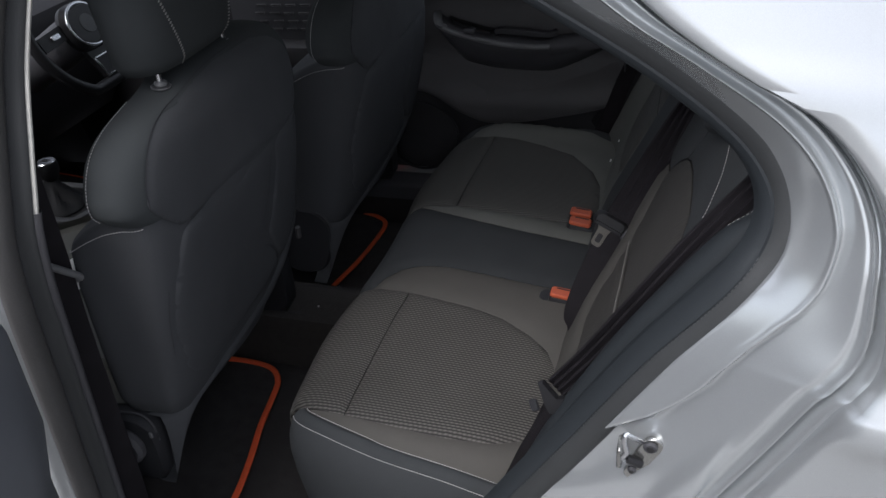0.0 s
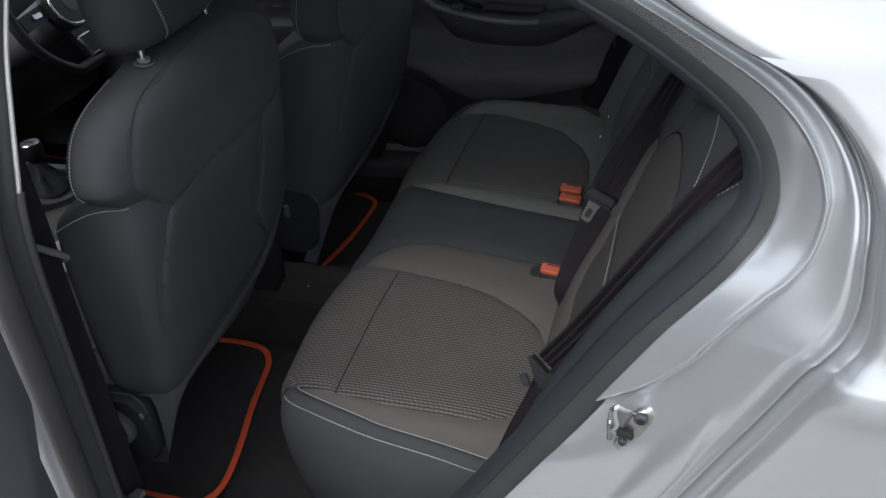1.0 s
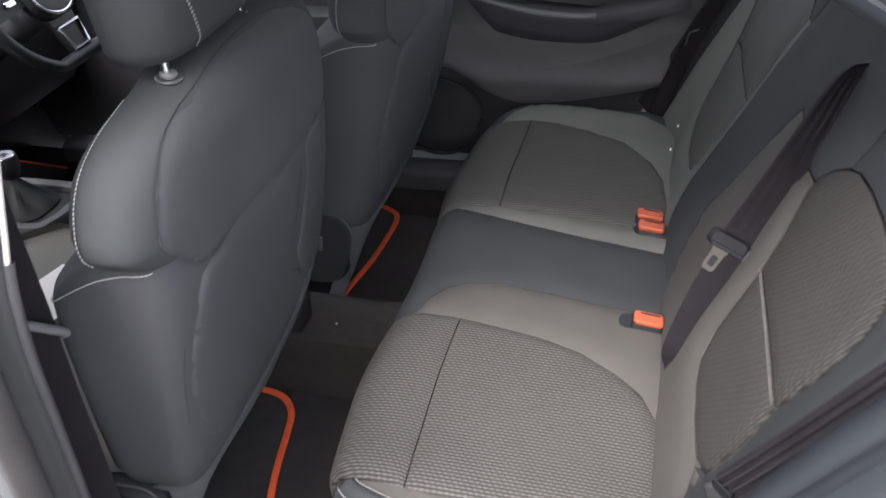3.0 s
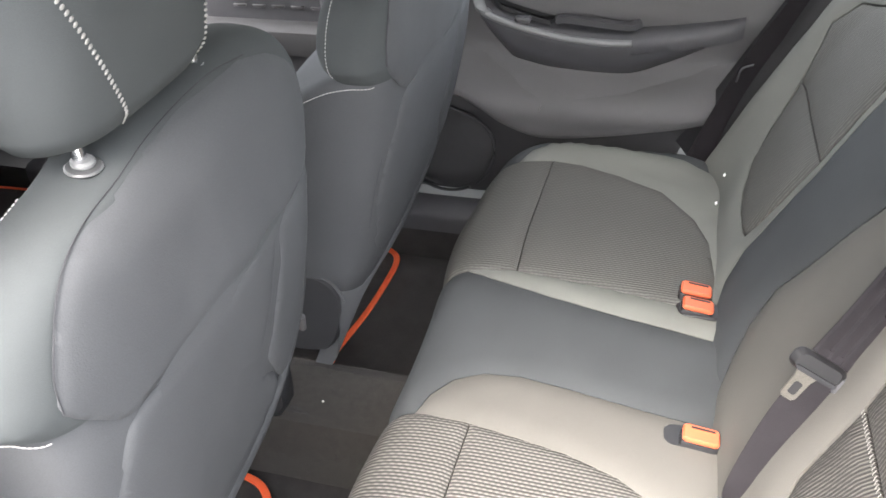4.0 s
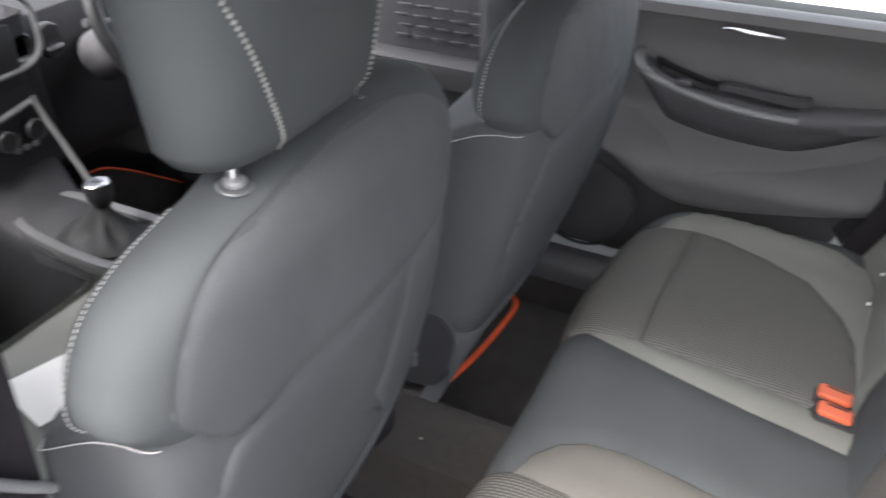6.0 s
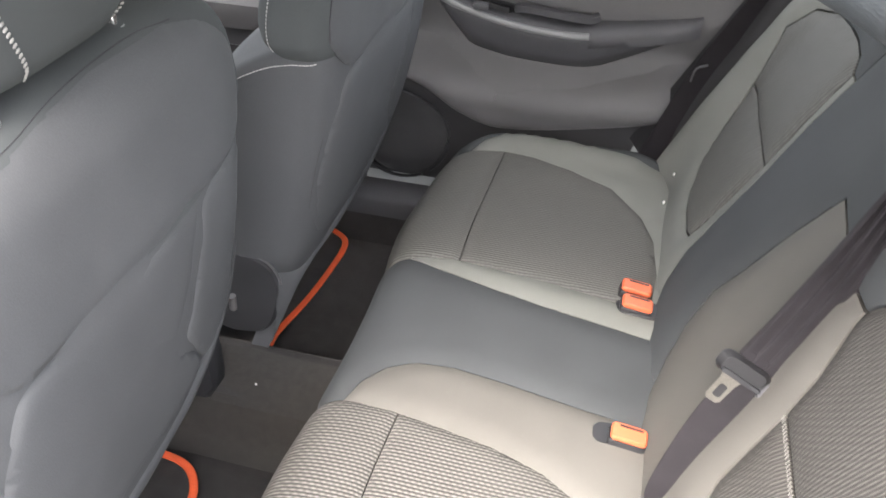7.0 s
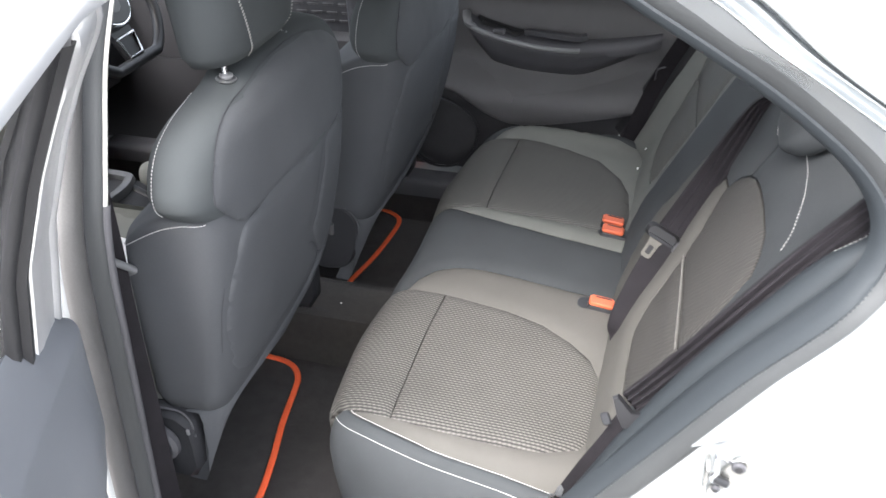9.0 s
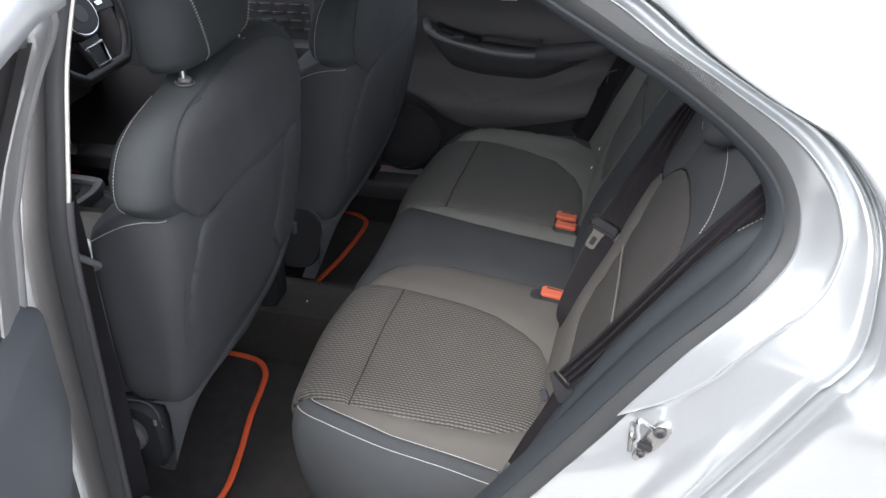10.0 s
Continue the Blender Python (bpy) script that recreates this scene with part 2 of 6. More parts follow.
def slab(outline, m, thick, bevel=0.003, bm=None):
    """A plate with softened edges: outline in its own x and y, thickness in z, laid by the matrix m."""
    c = Vector((sum(p[0] for p in outline) / len(outline), sum(p[1] for p in outline) / len(outline)))
    size = max((Vector(p[:2]) - c).length for p in outline)

    def ring(z, inset):
        k = 1 - inset / size
        return [m @ Vector((c.x + (p[0] - c.x) * k, c.y + (p[1] - c.y) * k, z)) for p in outline]
    return loft([ring(0, bevel), ring(bevel, 0), ring(thick - bevel, 0), ring(thick, bevel)], bm=bm)


def block(x0, x1, y0, y1, z0, z1, r=0.01, bm=None):
    """A box with rounded edges."""
    out = rounded(x1 - x0, y1 - y0, r, 3)
    return slab(out, Matrix.Translation(((x0 + x1) / 2, (y0 + y1) / 2, z0)), z1 - z0, min(r, (z1 - z0) / 2.2), bm)


def disc(center, axis, r, thick, bevel=0.002, n=24, bm=None):
    m = Matrix.Translation(center) @ Vector(axis).to_track_quat('Z', 'Y').to_matrix().to_4x4()
    return slab([(r * math.cos(2 * math.pi * k / n), r * math.sin(2 * math.pi * k / n)) for k in range(n)], m, thick, bevel, bm)


from mathutils.geometry import delaunay_2d_cdt


def panel_bm(poly, surf, pillow=0.006, thick=0.012, step=0.02, soft=0.012, smooth=0):
    """An upholstered panel: fills an outline in a surface's own (u, v), puffs it a little and turns its edges in."""
    poly = [Vector(p) for p in poly]
    if smooth:
        poly = spline(poly, smooth, True)
    edge = []
    for a, b in zip(poly, poly[1:] + poly[:1]):
        k = max(1, int((b - a).length / (step * 0.6)))
        edge += [a + (b - a) * (i / k) for i in range(k)]
    A = np.array([tuple(p) for p in edge])
    B = np.roll(A, -1, 0)

    def far(P):
        d = B - A
        t = np.clip(((P[:, None] - A) * d).sum(-1) / np.maximum((d * d).sum(-1), 1e-12), 0, 1)
        return np.sqrt((((A + t[..., None] * d) - P[:, None]) ** 2).sum(-1)).min(1)
    lo, hi = A.min(0), A.max(0)
    gx, gy = np.meshgrid(np.arange(lo[0], hi[0], step), np.arange(lo[1], hi[1], step))
    gx[1::2] += step / 2
    G = np.stack([gx.ravel(), gy.ravel()], 1)
    inside = np.zeros(len(G), bool)
    for (ax, ay), (bx, by) in zip(A, B):
        c = ((ay > G[:, 1]) != (by > G[:, 1]))
        with np.errstate(divide='ignore', invalid='ignore'):
            inside ^= c & (G[:, 0] < (bx - ax) * (G[:, 1] - ay) / (by - ay if by != ay else 1e-12) + ax)
    G = G[inside]
    if len(G):
        G = G[far(G) > step * 0.45]
    pts = [Vector(p) for p in A] + [Vector(p) for p in G]
    vs, es, fs, *_ = delaunay_2d_cdt(pts, [], [list(range(len(A)))], 1, 1e-7)
    D = far(np.array([tuple(v) for v in vs]))
    bm = bmesh.new()
    made, normals = [], []
    for v, d in zip(vs, D):
        p = Vector(surf(v.x, v.y))
        h = 0.002
        n = (Vector(surf(v.x + h, v.y)) - p).cross(Vector(surf(v.x, v.y + h)) - p).normalized()
        normals.append(n)
        made.append(bm.verts.new(p + n * (pillow * (1 - math.exp(-d / soft)) - 0.002 * math.exp(-d / 0.004))))
    for f in fs:
        try:
            bm.faces.new([made[i] for i in f])
        except ValueError:
            pass
    rim = [e for e in bm.edges if len(e.link_faces) == 1]
    bm.verts.index_update()
    low = {}
    for e in rim:
        for v in e.verts:
            if v not in low:
                low[v] = None
    for v in list(low):
        low[v] = bm.verts.new(v.co - normals[v.index] * thick)
    for e in rim:
        a, b = e.verts
        bm.faces.new((a, b, low[b], low[a]))
    return bm


def stitches(name, path, material, parent, length=0.006, gap=0.003, r=0.0012, off=0.001, double=0.0, normal=None):
    """A row of short stitches along a path, as one strip."""
    bm = bmesh.new()
    d = [0.0]
    for a, b in zip(path, path[1:]):
        d.append(d[-1] + (b - a).length)
    at = lambda s: Vector([np.interp(s, d, [p[k] for p in path]) for k in range(3)])
    s = 0.0
    while s + length < d[-1]:
        a, b = at(s), at(s + length)
        t = (b - a).normalized()
        u = Vector((0, 0, 1)) if abs(t.z) < 0.9 else Vector((1, 0, 0))
        if normal is not None:
            u = Vector(normal)
        w = t.cross(u).normalized()
        u = w.cross(t)
        rows = []
        for k, q in ((0.55, a), (1.0, a + t * length * 0.25), (1.0, b - t * length * 0.25), (0.55, b)):
            rows.append([q + u * off + w * r * k * c + u * min(r * 0.8, 0.0009) * k * e for c, e in ((1, 0), (0.6, 1), (-0.6, 1), (-1, 0), (0, -1))])
        loft(rows, bm=bm)
        s += length + gap
    return part(name, bm, material, parent, kind="stuff")


def ribbon(path, width, thick, side, bm=None):
    """Belt webbing: a flat band with rounded edges and a slight cup."""
    w, t = width / 2, thick / 2
    prof = [(-w, 0), (-w * 0.96, t), (-w * 0.5, t * 0.4), (0, t * 0.9), (w * 0.5, t * 0.4), (w * 0.96, t), (w, 0), (w * 0.96, -t), (0, -t), (-w * 0.96, -t)]
    return sweep(path, prof, side, bm)


# ---------------------------------------------------------------- setting: ground and car shell
bm = bmesh.new()
bmesh.ops.create_grid(bm, x_segments=60, y_segments=60, size=1200)
ground = part("ground", bm, ASPHALT, None)
tagged(ground, "pale worn concrete yard that runs to the horizon", "ground", kind="structure")

FLOOR = 0.258
CY = 0.646                       # the car's middle
car = thing("hatchback", (-0.5, CY, 0), "silver hatchback body with its rear door opening and carpeted floor", "car")


# the rear door opening, going round from the roof rail down the rear pillar, along the sill and up the middle pillar
OPENING = [(-0.10, 0.035, 1.44), (-0.025, 0.025, 1.401), (0.042, 0.012, 1.367), (0.112, 0.0, 1.328), (0.183, -0.017, 1.28), (0.222, -0.031, 1.24),
           (0.238, -0.045, 1.20), (0.232, -0.06, 1.157), (0.200, -0.078, 1.105), (0.124, -0.08, 1.0), (0.040, -0.08, 0.862), (-0.038, -0.08, 0.735),
           (-0.115, -0.08, 0.612), (-0.19, -0.08, 0.51), (-0.29, -0.08, 0.44), (-0.45, -0.08, 0.41), (-0.70, -0.08, 0.405), (-0.82, -0.08, 0.425),
           (-0.818, -0.08, 0.52), (-0.798, -0.08, 0.72), (-0.783, -0.08, 0.88), (-0.760, -0.08, 1.04), (-0.733, -0.05, 1.2), (-0.708, -0.01, 1.33),
           (-0.683, 0.02, 1.43), (-0.62, 0.05, 1.50), (-0.42, 0.06, 1.515), (-0.24, 0.05, 1.495)]
loop = spline(OPENING, 6, True)


def ring_out(i):
    a, b = loop[i - 1], loop[(i + 1) % len(loop)]
    d = (b - a).normalized()
    return Vector((0, -1, 0)).cross(d).normalized()


center = Vector((-0.33, -0.05, 0.95))
outs = []
for i, p in enumerate(loop):
    o = ring_out(i)
    if o.dot(p - center) < 0:
        o = -o
    outs.append(o)

# weatherstrip round the opening: a wide soft lip with a bulb
rings = []
PROF = [(-0.026, 0.010), (-0.022, -0.002), (-0.016, -0.0105), (-0.010, -0.0135), (-0.007, -0.0125), (-0.004, -0.0155), (0.003, -0.0195), (0.012, -0.0215), (0.020, -0.019), (0.027, -0.010), (0.026, 0.016), (-0.004, 0.022)]
for p, o in zip(loop, outs):
    up = Vector((0, 1, 0))
    rings.append([p + o * a + up * b for a, b in PROF])
post = [i for i, p in enumerate(loop) if p.x < -0.62 and 0.43 < p.z < 1.47]
order = list(range(max(post), len(loop))) + list(range(0, min(post) + 1))
part("weatherstrip", loft([rings[i][4:] + [rings[i][0]] for i in order], closed=False), RUBBER, car, "matt dark rubber weatherstrip round the door opening")
lip = part("trim_edge", loft([rings[i][:5] for i in order], closed=False), TRIM_DARK, car, "dark blue leatherette edge tucked under the weatherstrip")
stitches("stitching", [rings[i][4] + Vector((-0.001, -0.0008, 0)) for i in order if loop[i].x > -0.2 and loop[i].z < 1.15], RIM_GREY, lip, 0.004, 0.0018, 0.0004, 0.0, normal=(-0.3, -0.9, 0.2))

# painted jamb between the weatherstrip and the outer skin
JAMB_C = [((-0.10, 0.035, 1.44), (0.0, -0.05, 1.46)), ((-0.011, 0.007, 1.407), (0.06, -0.055, 1.431)), ((0.051, -0.005, 1.372), (0.12, -0.069, 1.387)), ((0.108, -0.015, 1.343), (0.182, -0.083, 1.350)),
          ((0.193, -0.035, 1.285), (0.245, -0.093, 1.315)), ((0.228, -0.048, 1.248), (0.29, -0.110, 1.268)), ((0.245, -0.063, 1.205), (0.312, -0.129, 1.217)),
          ((0.243, -0.079, 1.159), (0.315, -0.147, 1.166)), ((0.214, -0.096, 1.112), (0.314, -0.162, 1.108)), ((0.170, -0.10, 1.05), (0.297, -0.17, 1.066)), ((0.141, -0.10, 1.007), (0.282, -0.17, 1.038)),
          ((0.069, -0.10, 0.888), (0.238, -0.17, 0.917)), ((0.013, -0.10, 0.797), (0.193, -0.17, 0.80)), ((-0.041, -0.10, 0.70), (0.145, -0.17, 0.69)), ((-0.115, -0.10, 0.59), (0.06, -0.17, 0.54)),
          ((-0.19, -0.10, 0.49), (-0.05, -0.17, 0.42)), ((-0.29, -0.10, 0.42), (-0.25, -0.17, 0.33)), ((-0.45, -0.10, 0.39), (-0.45, -0.17, 0.30)), ((-0.70, -0.10, 0.385), (-0.70, -0.17, 0.30)), ((-0.90, -0.10, 0.385), (-0.92, -0.17, 0.30))]
inner = spline([a for a, _ in JAMB_C], 24)
outer = spline([b for _, b in JAMB_C], 24)
def reach(z):
    """Where the shut edge lies, as a share of the jamb's width."""
    return float(np.interp(z, [0.8, 0.87, 0.96, 1.08, 1.17, 1.25, 1.44], [1.0, 1.03, 1.09, 1.16, 1.17, 1.08, 1.0]))


def jamb(i, f):
    """The pressed sheet between weatherstrip and shut line: f runs from 0 inside to 1 outside."""
    a, b = inner[i], outer[i]
    z = a.z
    q = a.lerp(b, f * (reach(z) if f > 0 else 1))
    f0 = f * reach(z)
    step = lambda x: 1 / (1 + math.exp(-max(-30, min(30, x))))
    bell = lambda x, w: math.exp(-min(60, (x / w) ** 2))
    # the long pressed ridge that turns in above the striker
    edge = float(np.interp(z, [0.84, 0.88, 0.91, 0.935, 0.962, 0.975, 1.0, 1.065, 1.106, 1.148, 1.2, 1.25, 1.44], [-0.2, -0.06, 0.08, 0.20, 0.27, 0.30, 0.34, 0.34, 0.38, 0.52, 0.60, 0.6, 0.55]))
    dy = 0.015 * step((f0 - edge) / float(np.interp(z, (0.88, 0.96), (0.06, 0.016)))) - 0.003 * bell(f0 - edge + 0.05, 0.035) - 0.004
    # a second ridge below it
    edge2 = float(np.interp(z, [0.70, 0.775, 0.79, 0.815, 0.845, 0.86], [0.0, 0.02, 0.10, 0.22, 0.27, 0.5]))
    dy -= 0.007 * step((f0 - edge2) / 0.02) * step((0.85 - z) / 0.012) * step((0.5 - f0) / 0.05)
    # tongue-shaped pressing that runs down to the wheel arch
    lo = float(np.interp(z, [0.60, 0.83, 0.875, 0.928], [0.55, 0.62, 0.64, 0.735]))
    hi = float(np.interp(z, [0.60, 0.85, 0.875, 0.928], [0.86, 0.82, 0.79, 0.735]))
    dy -= 0.009 * step((f0 - lo) / 0.018) * step((hi - f0) / 0.018) * step((0.92 - z) / 0.012)
    # rolled flange before the shut edge
    dy += 0.004 * step((f - 0.80) / 0.012) - 0.011 * bell(f - 0.875, 0.022) + 0.007 * bell(f - 0.92, 0.014) - 0.009 * step((f - 0.955) / 0.010)
    if f < 0:
        dy += -f * 0.22
    dy += 0.002 * math.sin(9 * z) * math.sin(5 * f0)
    q.y += dy
    return q


rings = [[jamb(i, f) for f in np.linspace(-0.07, 1, 100)] for i in range(len(inner))]
part("door_jamb", loft(rings, closed=False), SILVER, car, "silver painted door jamb with pressed ribs", sharp=75)

# outer skin behind the shut line: rear pillar, shoulder and wheel arch side
rings = []
for i, b in enumerate(outer):
    if i > 380:
        break
    row = []
    b = jamb(i, 1.0)
    for dx, dy in ((0.0, -0.008), (0.004, -0.016), (0.012, -0.02), (0.04, -0.021), (0.12, -0.022), (0.3, -0.018), (0.6, 0.0), (0.95, 0.05)):
        z = b.z - (0.10 * dx if b.z > 1.15 else 0.0)
        crease = 0.016 * math.exp(-((b.z - 1.045) / 0.03) ** 2) * min(1, dx / 0.03)
        row.append(Vector((b.x + dx, b.y + dy - crease, z)) if dx > 0 else jamb(i, 1.0))
    rings.append(row)
part("quarter_panel", loft(rings, closed=False), SILVER, car, "silver rear quarter panel and pillar skin", sharp=60)

# roof: outer skin, rail and pale lining
rows = []
for x in np.linspace(-1.55, 0.75, 24):
    zc = 1.60 - 0.07 * ((x + 0.55) / 1.1) ** 2
    rows.append([Vector((x, y, zc - 0.085 * abs((y - CY) / 0.6) ** 3.2)) for y in np.linspace(CY - 0.6, CY + 0.6, 25)])
part("roof_skin", loft(rows, closed=False), SILVER, car)
part("roof_lining", loft([[p - Vector((0, 0, 0.022)) for p in r] for r in rows], closed=False), LINER, car, "pale woven roof lining")

# middle pillar: pale lining, grained lip, fat grey bulb seal, painted face, black outer applique
PILLAR = spline([(-0.81, -0.092, 0.36), (-0.80, -0.091, 0.465), (-0.773, -0.092, 0.68), (-0.745, -0.094, 0.89), (-0.732, -0.093, 1.0), (-0.724, -0.083, 1.085), (-0.720, -0.066, 1.14), (-0.718, -0.043, 1.2), (-0.714, -0.002, 1.3), (-0.692, 0.047, 1.42), (-0.672, 0.07, 1.49)], 6)


def post_strip(name, offsets, material, label="", z0=0.0, z1=2.0, sharp=50):
    rows = [[p + Vector((dx, dy, 0)) for dx, dy in offsets] for p in PILLAR if z0 <= p.z <= z1]
    return part(name, loft(rows, closed=False), material, car, label, sharp)


post_strip("pillar_lip", ((0.002, 0.0065), (0.0055, 0.003), (0.0045, -0.001), (0.0, -0.005), (-0.007, -0.010), (-0.010, -0.015), (-0.013, -0.016), (-0.020, -0.015)), RUBBER, "dark grained lip of the pillar seal")
post_strip("pillar_seal", ((-0.016, -0.014), (-0.0105, -0.0175), (-0.006, -0.0235), (-0.0040, -0.0320), (-0.0050, -0.0410), (-0.0085, -0.0490), (-0.0135, -0.0545), (-0.020, -0.0565), (-0.03, -0.054)), SEAL_LIT, "fat rubber bulb seal, lightened for daylight")
stitches("lip_teeth", [p + Vector((-0.0108, -0.0160, 0)) for p in PILLAR], GREY_PLASTIC, car, 0.003, 0.0022, 0.0011, 0.0, normal=(0.7, -0.7, 0))


def face_edge(z):
    """Where the painted face of the middle pillar meets the black applique."""
    return float(np.interp(z, (1.0, 1.13, 1.2, 1.27, 1.33, 1.38, 1.42, 1.49), (-0.080, -0.063, -0.058, -0.049, -0.040, -0.032, -0.026, -0.024)))


rows, black, skin = [], [], []
for p in PILLAR:
    e = face_edge(p.z)
    rows.append([p + Vector((-0.016 + (e + 0.016) * f, dy, 0)) for f, dy in ((0.0, -0.048), (0.06, -0.054), (0.14, -0.058), (0.26, -0.062), (0.42, -0.067), (0.6, -0.071), (0.8, -0.074), (0.96, -0.0755), (1.02, -0.078), (1.03, -0.070))])
    outer_side = [p + Vector((dx, dy, 0)) for dx, dy in ((e + 0.003, -0.0735), (e - 0.004, -0.081), (e - 0.05, -0.088), (-0.17, -0.088))]
    if p.z >= 0.98:
        black.append(outer_side)
    if p.z <= 1.0:
        skin.append(outer_side)
part("middle_pillar", loft(rows, closed=False), SILVER, car, "silver painted middle pillar", 50)
part("pillar_applique", loft(black, closed=False), GLOSS_BLACK, car, "black outer pillar applique", 50)
part("pillar_skin", loft(skin, closed=False), SILVER, car, "", 50)
post_strip("pillar_trim", ((0.001, 0.0045), (0.005, 0.0045), (0.0080, 0.008), (0.0070, 0.012), (0.0, 0.015), (-0.03, 0.018), (-0.14, 0.014)), LINER, "pale upper pillar trim", 1.098)
post_strip("pillar_trim", ((0.001, 0.004), (0.006, 0.003), (0.011, 0.006), (0.012, 0.011), (0.008, 0.016), (-0.01, 0.020), (-0.06, 0.023), (-0.14, 0.016)), GREY_PLASTIC, "charcoal lower pillar trim", 0.0, 1.122)

# floor pan, tunnel, sills, bulkhead, right side and rear closing walls
bm = bmesh.new()
rows = []
for x in np.linspace(-2.1, -0.35, 36):
    row = []
    for y in np.linspace(-0.02, 1.31, 70):
        k = abs(y - CY)
        kt = abs(y - 0.682)
        z = FLOOR - 0.012
        t = min(1, max(0, (0.112 - kt) / 0.04))
        z += (0.135 if x > -1.2 else 0.2) * t * t * (3 - 2 * t)
        if k > 0.645:
            z += 0.13 * min(1, (k - 0.645) / 0.015) ** 1.3
        elif y > CY and k > 0.60:
            z += 0.0
        z += 0.004 * noise.noise(Vector((x * 9, y * 9, 0)))
        row.append(Vector((x, y, z)))
    rows.append(row)
part("floor_carpet", loft(rows, closed=False), CARPET, car, "dark needled floor carpet")
rows = []
for x in np.linspace(-1.25, -0.42, 20):
    rows.append([Vector((x, CY + a, FLOOR - 0.012 + b)) for a, b in ((-0.083, 0.0), (-0.078, 0.06), (-0.068, 0.115), (-0.05, 0.136), (0.02, 0.139), (0.085, 0.137), (0.115, 0.128), (0.13, 0.09), (0.15, 0.0))])
part("tunnel_carpet", loft(rows, closed=False), CARPET_GREY, car, "grey-brown carpet over the centre tunnel")


def sill(y_in, sgn, name, low=0.0):
    prof = [(a, b - low) for a, b in ((0.0, 0.36), (0.0, 0.40), (0.006, 0.412), (0.02, 0.418), (0.075, 0.418), (0.09, 0.41), (0.095, 0.33))]
    rows = [[Vector((x, y_in + sgn * a, z)) for a, z in prof] for x in np.linspace(-1.9, -0.33, 12)]
    return part(name, loft(rows, closed=False), GREY_PLASTIC, car, "charcoal door sill trim")


sill(-0.018, -1, "sill_trim", 0.06)
sill(1.258, 1, "sill_trim")
part("sill_flange", block(-0.852, -0.802, -0.046, -0.018, 0.378, 0.392, 0.005), SILVER, car)

bm = block(-2.12, -2.06, -0.25, 1.55, 0.2, 1.05, 0.02)
part("bulkhead", bm, DASH_BLACK, car)
bm = block(0.95, 1.0, 0.0, 1.3, 0.3, 0.98, 0.02)
part("tail_panel", bm, GREY_PLASTIC, car)
bm = block(0.20, 0.95, 0.05, 1.25, 0.95, 0.985, 0.02)
part("parcel_shelf", bm, GREY_PLASTIC, car)

# quarter trim between the bench and the weatherstrip, with its stitched edge
TRIM = [((0.205, -0.035, 1.235), (0.215, 0.012, 1.205)), ((0.232, -0.045, 1.185), (0.232, 0.012, 1.165)), ((0.215, -0.055, 1.14), (0.185, 0.012, 1.125)), ((0.18, -0.06, 1.093), (0.133, 0.012, 1.05)),
        ((0.106, -0.06, 0.992), (0.069, 0.012, 0.943)), ((0.02, -0.06, 0.853), (0.004, 0.012, 0.81)), ((-0.05, -0.06, 0.735), (-0.053, 0.010, 0.66)), ((-0.115, -0.06, 0.63), (-0.10, 0.008, 0.55)), ((-0.20, -0.06, 0.51), (-0.16, 0.006, 0.42)), ((-0.27, -0.06, 0.44), (-0.22, 0.004, 0.36))]
ta, tb = spline([a for a, _ in TRIM], 6), spline([b for _, b in TRIM], 6)
rows = []
for a, b in zip(ta, tb):
    n = Vector((-0.55, -0.35, 0.55)).normalized()
    rows.append([a.lerp(b, f) + n * h for f, h in ((-0.2, -0.01), (0.0, 0.002), (0.12, 0.007), (0.26, 0.008), (0.30, 0.005), (0.34, 0.009), (0.5, 0.016), (0.68, 0.016), (0.82, 0.011), (0.95, 0.0), (1.15, -0.03))])
quarter = part("quarter_trim", loft(rows, closed=False), TRIM_DARK, car, "dark blue-grey leatherette quarter trim", sharp=70)
stitches("stitching", spline([a.lerp(b, 0.80) + Vector((-0.55, -0.35, 0.55)).normalized() * 0.0125 for a, b in list(zip(ta, tb))[4:12]], 2), SOFT_THREAD, quarter, 0.0035, 0.0022, 0.00038, 0.0, normal=(-0.55, -0.35, 0.55))

# striker on the jamb: base plate, two bolts, bent wire loop and dark roller
striker = thing("door_striker", (0.12, -0.115, 0.875), "zinc-plated door striker bolted to the silver jamb", "striker")
SM = Matrix.Translation((0, -0.112, 0)) @ Matrix.Rotation(radians(90), 4, 'X')
part("base_plate", slab([(p.x, p.y) for p in spline([(0.139, 0.914, 0), (0.147, 0.905, 0), (0.143, 0.890, 0), (0.132, 0.858, 0), (0.124, 0.845, 0), (0.112, 0.838, 0), (0.102, 0.846, 0), (0.106, 0.862, 0), (0.117, 0.893, 0), (0.127, 0.911, 0)], 4, True)], SM, 0.008, 0.002), STEEL, striker, "zinc-plated base plate")
for x, z, r in ((0.132, 0.902, 0.0085), (0.112, 0.859, 0.0055)):
    b_ = part("bolt", slab(circle(r, 14), SM @ Matrix.Translation((x, z, 0.007)), 0.006, 0.002), GREY_PLASTIC, striker)
    part("socket", slab(circle(r * 0.6, 6), SM @ Matrix.Translation((x, z, 0.0132)), 0.001, 0.0003), BLACK, b_)
part("wire_loop", tube(spline([(0.124, -0.116, 0.903), (0.113, -0.134, 0.927), (0.1045, -0.141, 0.937), (0.1035, -0.142, 0.925), (0.106, -0.141, 0.909), (0.102, -0.138, 0.896), (0.106, -0.128, 0.879), (0.112, -0.116, 0.862)], 6), 0.0034), CHROME, striker, "bright bent wire loop")
part("side_lug", block(0.094, 0.1005, -0.135, -0.108, 0.870, 0.905, 0.003), STEEL, striker)
